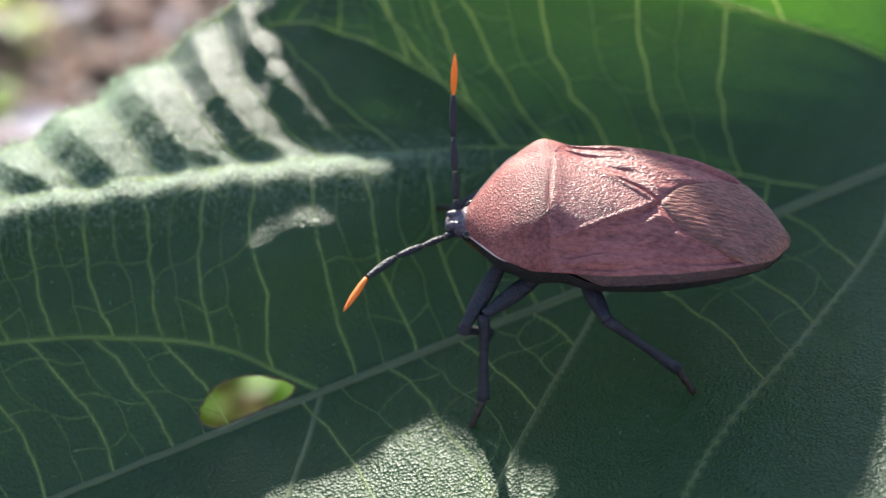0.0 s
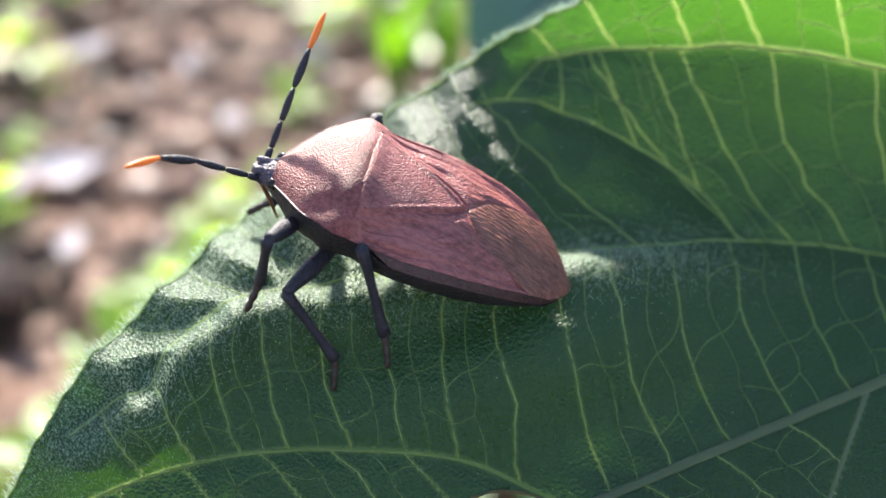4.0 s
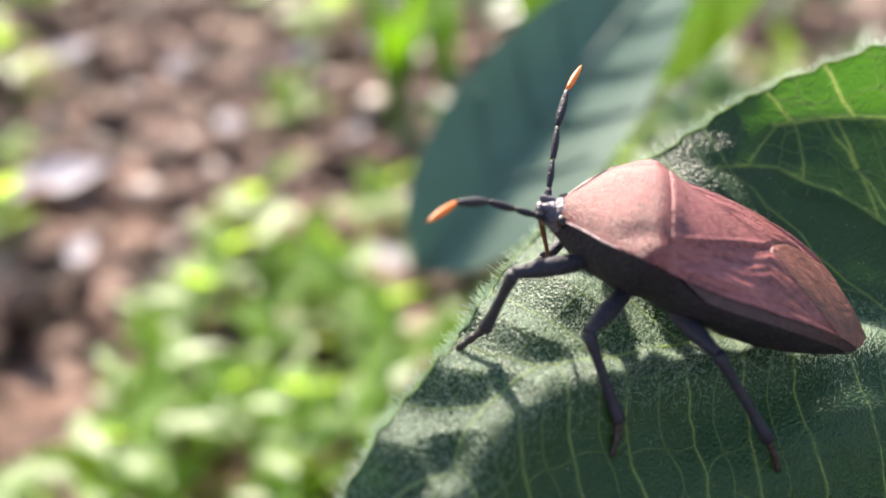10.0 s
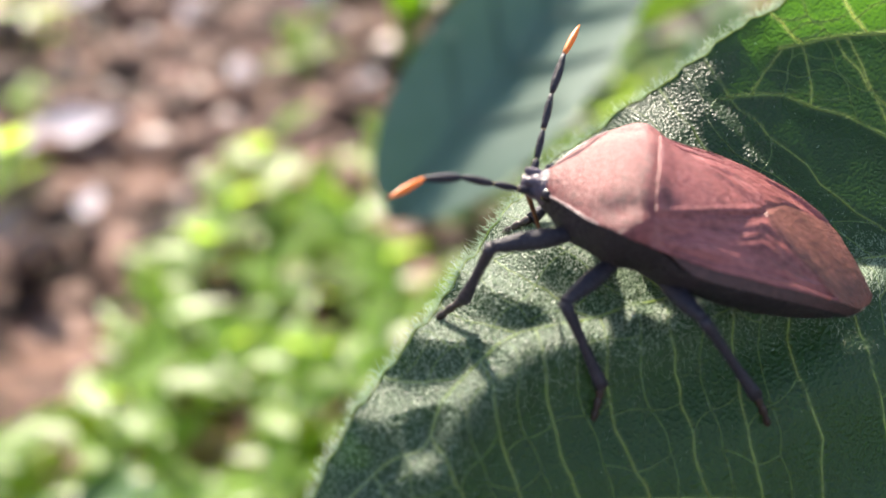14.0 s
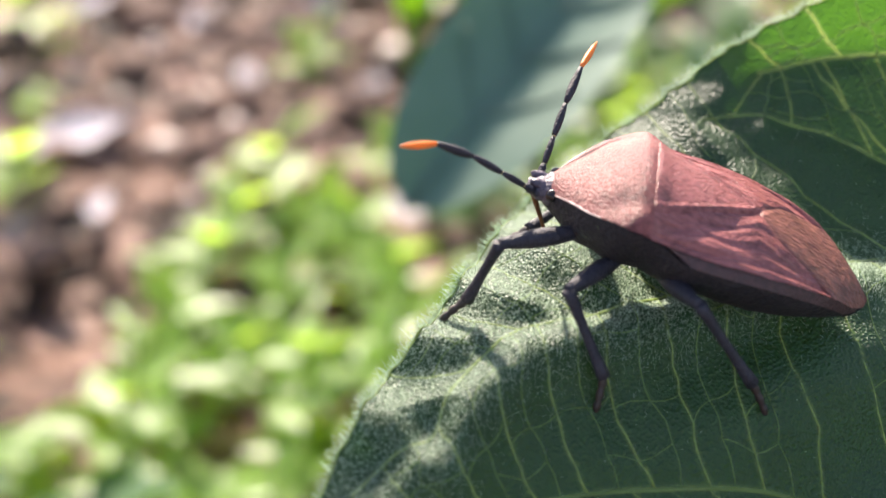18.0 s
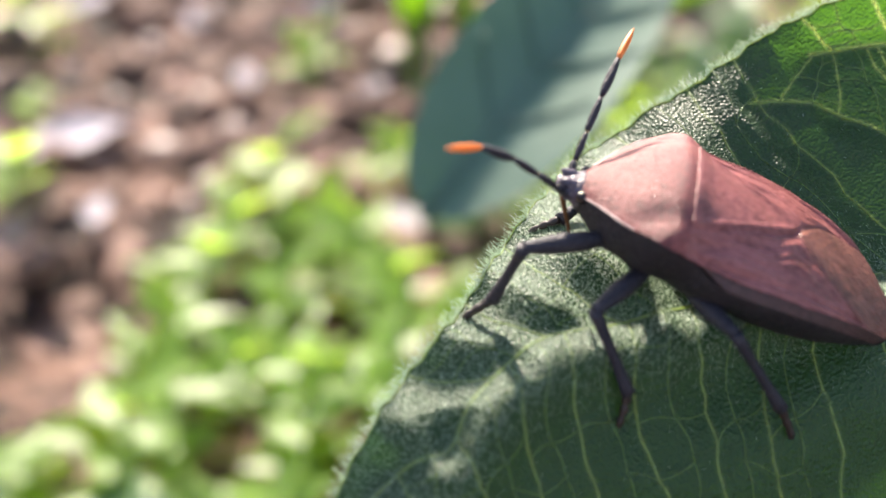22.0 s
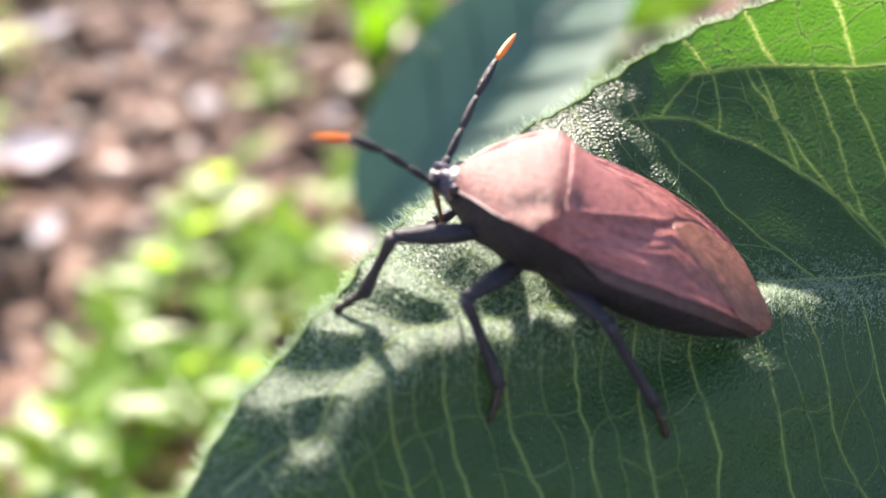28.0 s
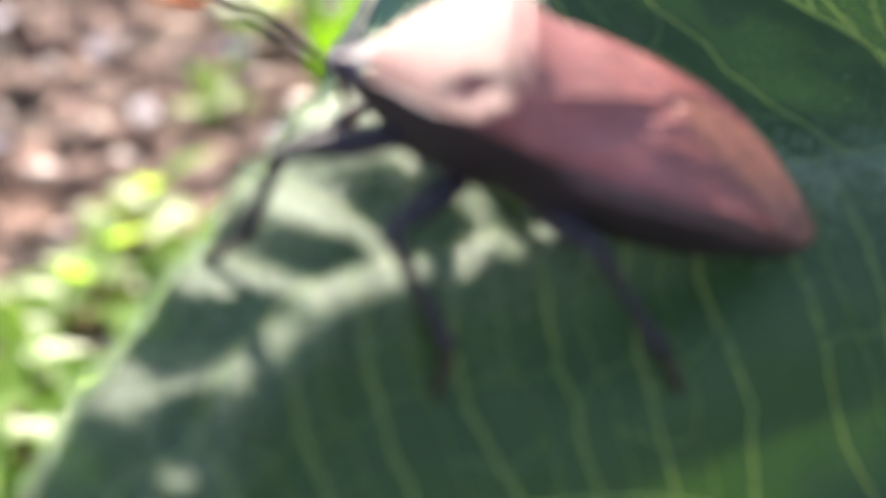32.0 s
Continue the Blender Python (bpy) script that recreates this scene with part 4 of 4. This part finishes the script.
def build_grass(x, y, blades, seed):
    rng = np.random.RandomState(seed)
    tuft = new("grass_tuft")
    tagged(tuft, "tuft of broad bright green grass blades", "grass")
    for k in range(blades):
        h, lean, an = rng.uniform(0.06, 0.11), rng.uniform(0.02, 0.06), rng.uniform(0, 6.28)
        line = curve([(0, 0, -0.005), (lean * 0.2 * math.cos(an), lean * 0.2 * math.sin(an), h * 0.5), (lean * math.cos(an), lean * math.sin(an), h)], 10)
        tube("blade", line, 0.006 * np.sin(np.linspace(0.25, 3.0, 10)) + 0.0004, WEED, tuft, "", 8, flat=0.12)
    tuft.matrix_basis = pose(x, y, 0)


build_grass(0.0, 0.62, 5, 21)
build_grass(0.028, 0.66, 4, 22)


def build_big_leaf(label, mat, length, width, turn):
    """A broad leaf with midrib and side veins, hanging behind; its tip at the origin."""
    top = new("leaf")
    tagged(top, label, "leaf")
    me = leaf_mesh("blade", length, width, 0.22, 0.10, 1.5, 40, 25, 0.012)
    b = link("blade", me, top, "", mat)
    b.matrix_local = turn
    pts = np.array([(length * u, 0, -0.10 * length * u * u) for u in np.linspace(0, 1, 16)])
    ob = tube("midrib", pts, np.linspace(0.0010, 0.0004, 16), mat, top, "", 8)
    ob.matrix_local = turn
    for u in (0.2, 0.34, 0.48, 0.62, 0.76):
        for sgn in (1, -1):
            hw = width / 2 * math.sin(math.pi * u ** (1 / 1.5)) ** 0.8
            line = curve([(length * u, 0, -0.1 * length * u * u), (length * (u + 0.07), sgn * hw * 0.5, 0.22 * hw * 0.35 - 0.1 * length * (u + 0.07) ** 2 + 0.0003), (length * (u + 0.13), sgn * hw * 0.88, 0.22 * hw * 0.8 - 0.1 * length * (u + 0.13) ** 2 + 0.0003)], 10)
            tube("side_vein", line, np.linspace(0.0005, 0.0002, 10), mat, top, "", 6).matrix_local = turn
    return top


dull_leaf = build_big_leaf("broad dull green leaf hanging behind the bug", DULL, 0.11, 0.03, pose(0, 0, 0, 26.0, -26.4, 46.6))
bright_leaf = build_big_leaf("broad sunlit yellow-green leaf with light shining through", BRIGHT, 0.09, 0.055, pose(0, 0, 0, -4.1, -36.0, 49.9))
DULL_ROWS = [
    (0, 31.1, 208.1, 156.2),
    (2.5, 14.5, 212.3, 158.5),
    (4.5, -0.5, 221.4, 163.9),
    (6, -11.6, 221.6, 151.1),
    (7, -28.3, 216.8, 131.6),
    (8, -30.9, 217.3, 129.7),
    (9, -27.3, 215.8, 127.1),
    (11, -36.0, 217.5, 129.9),
    (13, -31.8, 219.0, 131.9),
    (16.5, -35.8, 219.0, 135.6),
    (19, -29.3, 217.0, 131.9),
    (23, -30.2, 221.9, 135.7),
    (26.5, -29.3, 220.5, 134.8),
    (28, -29.0, 223.6, 130.8),
    (30, -19.9, 242.9, 142.2),
    (32, -19.9, 252.6, 139.3),
]
BRIGHT_ROWS = [
    (0, 57.8, 260.5, 149.8),
    (4.5, 26.1, 272.9, 159.4),
    (6, 9.9, 272.6, 147.2),
    (7, 23.0, 272.0, 145.7),
    (8, 21.6, 272.3, 142.8),
    (9, 11.4, 272.1, 138.0),
    (11, 8.4, 271.9, 136.0),
    (13, 15.0, 278.1, 142.6),
    (16.5, 17.2, 276.2, 144.6),
    (24, 17.4, 281.6, 148.7),
    (27, 28.9, 278.9, 147.6),
    (28, 26.5, 281.7, 147.7),
    (30, 32.3, 295.8, 155.0),
    (32, 27.7, 306.7, 152.3),
]




# ---- what moves ----
# The bug on the leaf: seconds, place in millimetres, turn in degrees, in the leaf's frame.
BUG_ROWS = [
    (0, 26.42, -0.70, 13.30, 5.62, 0.55, 152.05),
    (0.5, 22.39, 1.70, 13.03, 2.21, -3.75, 148.19),
    (1, 20.75, 4.89, 9.25, -3.61, -4.83, 143.18),
    (1.5, 16.45, 7.18, 10.12, -6.26, -7.67, 145.27),
    (2, 13.16, 10.53, 11.36, -9.20, -12.82, 145.40),
    (2.5, 8.39, 13.65, 12.05, -6.11, -15.84, 148.08),
    (4.5, -5.02, 29.02, 10.92, 17.93, -14.86, 139.35),
    (5, -5.30, 29.40, 10.52, 16.52, -13.25, 139.98),
    (5.5, -5.29, 29.28, 10.18, 16.82, -11.63, 139.37),
    (6, -5.04, 28.68, 9.95, 17.75, -10.08, 137.29),
    (7, -5.08, 28.37, 10.41, 15.80, -7.91, 137.44),
    (8, -5.12, 27.88, 10.30, 18.12, -7.76, 136.98),
    (9, -4.74, 27.69, 10.29, 19.07, -8.38, 138.28),
    (11, -4.69, 27.34, 10.13, 19.93, -9.30, 138.97),
    (13, -4.34, 26.55, 9.80, 22.00, -10.13, 138.17),
    (16.5, -3.55, 26.01, 9.80, 20.14, -9.63, 136.53),
    (19, -3.88, 25.70, 9.66, 20.47, -10.26, 135.39),
    (22, -4.49, 26.02, 9.80, 23.33, -9.60, 134.57),
    (24.5, -4.49, 26.04, 10.06, 21.46, -9.68, 135.47),
    (28, -4.44, 25.90, 9.98, 21.48, -11.36, 137.41),
    (30, -4.05, 25.79, 9.46, 22.06, -12.10, 137.81),
    (32, -4.15, 25.53, 9.75, 23.43, -10.67, 135.89),
]
# Feet on the leaf: from, to (seconds) and the place along and across, in millimetres.
STEPS = {
    ("front", 1): [(-9, -0.15, 15.5, -5.5), (0.4, 1.6, 4.2, 3.2), (1.95, 2.9, -6.7, 12.8), (3.25, 3.9, -15.5, 22.0), (4.3, 99, -23.5, 30.4)],
    ("middle", 1): [(-9, 1.1, 10.2, -9.2), (1.4, 2.1, 5.0, 0.4), (2.4, 3.1, -5.0, 7.9), (3.4, 4.0, -12.0, 16.0), (4.4, 7.2, -19.3, 22.4), (7.6, 99, -16.7, 17.9)],
    ("hind", 1): [(-9, 0.6, 28.3, -14.5), (0.95, 1.6, 17.6, -10.2), (1.9, 2.7, 11.0, -0.3), (3.05, 3.7, 1.0, 8.0), (4.1, 8.2, -8.9, 16.9), (8.6, 99, -4.8, 11.9)],
}


def between(rows, t):
    """The pose at a time, from rows of (seconds, matrix)."""
    if t <= rows[0][0]:
        return rows[0][1]
    for (t0, a), (t1, b) in zip(rows, rows[1:]):
        if t <= t1:
            return a.lerp(b, (t - t0) / (t1 - t0))
    return rows[-1][1]


def foot_place(steps, t):
    """Where a foot is in the leaf's frame: on the blade, or lifted between two footholds."""
    for n, (t0, t1, s, c) in enumerate(steps):
        if t <= t1:
            if t >= t0:
                return s, c, 0.0
            p = steps[n - 1]
            u = (t - p[1]) / (t0 - p[1])
            e = u * u * (3 - 2 * u)
            return p[2] + (s - p[2]) * e, p[3] + (c - p[3]) * e, 2.2 * math.sin(math.pi * u)
    return steps[-1][2], steps[-1][3], 0.0


def aim(origin, target, up):
    """A pose at origin whose x axis points to target, z near up."""
    x = (target - origin).normalized()
    y = up.cross(x).normalized()
    z = x.cross(y)
    return Matrix(((x.x, y.x, z.x, origin.x), (x.y, y.y, z.y, origin.y), (x.z, y.z, z.z, origin.z), (0, 0, 0, 1)))


def leg_poses(plan, foot, surface_up, sgn, bend):
    """Poses of femur (in the bug's space), tibia and tarsus (in the femur's space) that bring the foot to its place."""
    hip, fe, ti, ta = Vector(plan[0]), plan[1], plan[2], plan[3]
    back = hip - foot
    flat = back - surface_up * back.dot(surface_up)
    ankle = foot + (flat.normalized() * 0.72 + surface_up * 0.55).normalized() * ta
    d = ankle - hip
    dist = min(max(d.length, abs(fe - ti) + 0.3), (fe + ti) * 0.995)
    d.normalize()
    cosine = (fe * fe + dist * dist - ti * ti) / (2 * fe * dist)
    pole = Vector(bend) if sgn > 0 else Vector((-0.3, -0.8, -0.2))
    pole = (pole - d * pole.dot(d)).normalized()
    knee = hip + d * fe * cosine + pole * fe * math.sqrt(max(0, 1 - cosine * cosine))
    ankle = hip + d * dist
    up = Vector((0, 0, 1))
    femur = aim(hip, knee, up)
    tibia = aim(knee, ankle, up)
    tarsus = aim(ankle, foot, up)
    for m in (femur, tibia, tarsus):
        m.translation = m.translation * MM
    return femur, femur.inverted() @ tibia, femur.inverted() @ tarsus


# Antennae: seconds, then for the left and the right one the heading (degrees out from straight ahead), the rise, and the bend of the tip out and up.
FEELERS = [
    (0, 44.7, 22.4, 22.6, -20.9, 82.4, 43.0, 4.4, 13.4),
    (0.5, 47.1, 18.8, 27.2, -18.3, 82.6, 30.1, 6.4, 17.8),
    (1, 42.0, 13.2, 28.0, -15.7, 69.1, 37.2, 7.3, 4.8),
    (1.5, 42.8, 33.6, 24.5, -6.9, 73.7, 18.1, 6.4, 17.0),
    (2, 39.8, 37.3, 21.4, -7.5, 80.6, 28.4, 3.4, 34.4),
    (2.5, 40.5, 30.3, 22.2, -5.1, 77.0, 32.4, 5.4, 34.2),
    (4.5, 30.0, 24.0, 22.1, -12.2, 92.5, 40.3, -0.2, -12.4),
    (5, 29.7, 21.5, 16.4, -8.1, 89.7, -0.7, -3.7, 10.9),
    (6, 29.8, 14.6, 18.1, -14.7, 81.7, 27.9, 15.1, -10.4),
    (7, 29.4, 17.3, 24.2, -26.9, 81.7, 29.7, 15.9, -15.9),
    (8, 34.6, 16.7, 23.3, -6.3, 80.2, 29.5, 21.7, -16.0),
    (9, 35.1, 13.4, 24.9, -19.2, 78.5, 29.0, 21.0, -14.4),
    (11, 31.9, 16.5, 30.8, -17.1, 79.9, 32.8, 26.4, -15.9),
    (13, 29.8, 13.1, 28.2, -18.8, 79.7, 34.4, 19.4, -19.4),
    (16.5, 22.4, 22.7, 25.6, -9.7, 100.8, 36.0, 15.6, -22.9),
    (17, 18.9, 22.3, 26.3, -12.8, 97.6, 39.8, 10.0, -24.4),
    (19, 21.0, 21.2, 23.4, -14.7, 87.9, 38.3, 15.1, -24.8),
    (20, 25.2, 23.6, 21.0, -14.2, 90.1, 37.9, 12.2, -21.4),
    (23, 29.2, 27.3, 16.0, -17.7, 89.3, 37.2, 8.7, -22.4),
    (24, 27.2, 28.1, 16.8, -15.2, 90.2, 34.6, 9.3, -20.2),
    (26.5, 25.8, 24.3, 15.6, -13.0, 93.5, 32.5, 8.2, -19.9),
    (28, 30.1, 25.7, 15.6, -16.0, 93.3, 36.0, 10.9, -19.1),
    (30, 29.4, 28.2, 16.6, -14.3, 98.5, 2.9, -10.1, 10.7),
    (32, 29.1, 28.3, 16.7, -14.4, 98.2, 3.1, -10.0, 10.5),
]


def motions():
    walk(leaf, SWAY)
    walk(dull_leaf, [(t, at_mm(*p)) for t, *p in DULL_ROWS])
    walk(bright_leaf, [(t, at_mm(*p)) for t, *p in BRIGHT_ROWS])
    rows = [(t, at_mm(*p)) for t, *p in BUG_ROWS]
    times = sorted({t for t, _ in SWAY} | {t for t, _ in rows})
    walk(bug, [(t, between(SWAY, t) @ between(rows, t)) for t in times])
    steps = dict(STEPS)
    for name, ahead, out in (("front", 13.0, 6.0), ("middle", 3.5, 7.6), ("hind", -6.0, 7.4)):
        plan = []
        for k, (t0, t1) in enumerate(((-9, 0.5), (0.85, 1.5), (1.85, 2.6), (2.95, 3.7), (4.1, 99)) if name != "middle" else ((-9, 0.1), (0.45, 1.1), (1.45, 2.2), (2.55, 3.3), (3.65, 4.1), (4.4, 99))):
            m = between(rows, (max(t0, 0) + min(t1, 4.6)) / 2)
            p = m @ Vector((ahead * MM, -out * MM, 0))
            plan.append((t0, t1, p.x / MM, p.y / MM))
        if name == "front":
            plan[-1] = (4.1, 99, -14.7, 35.5)
        if name == "hind":
            plan[0] = (-9, 0.5, 46.3, -2.4)
        steps[(name, -1)] = plan
    ticks = [k * 0.125 for k in range(77)] + [10.0 + k for k in range(23)]
    for key, (femur, tibia, tarsus) in LEGS.items():
        out = []
        for t in ticks:
            m = between(rows, t)
            s, c, lift = foot_place(steps[key], t)
            place = Vector((s, c, float(blade_height(s, c)[0]) + 0.12 + lift)) * MM
            local = m.inverted() @ place / MM
            surface_up = (m.to_3x3().inverted() @ Vector((0, 0, 1))).normalized()
            out.append((t, *leg_poses(LEG_PLAN[key], local, surface_up, key[1], KNEE_WAY[key[0]])))
        for ob, n in ((femur, 1), (tibia, 2), (tarsus, 3)):
            walk(ob, [(row[0], row[n]) for row in out])
    for k, (side, sgn) in enumerate((("left", 1), ("right", -1))):
        root, mid, club, x0 = ANTENNAE[side]
        a, b, c = [], [], []
        for row in FEELERS:
            t, (out, rise, bend_out, bend_up) = row[0], row[1 + 4 * k : 5 + 4 * k]
            a.append((t, at_mm(12.85, sgn * 0.92, -0.98) @ pose(0, 0, 0, 0, 0, sgn * out) @ pose(0, 0, 0, 0, -rise)))
            m = at_mm(x0, 0, 0) @ pose(0, 0, 0, 0, -0.35 * bend_up, sgn * 0.35 * bend_out)
            b.append((t, m))
            c.append((t, m @ at_mm(3.5, 0, 0) @ pose(0, 0, 0, 0, -0.65 * bend_up, sgn * 0.65 * bend_out)))
        walk(root, a)
        walk(mid, b)
        walk(club, c)


motions()
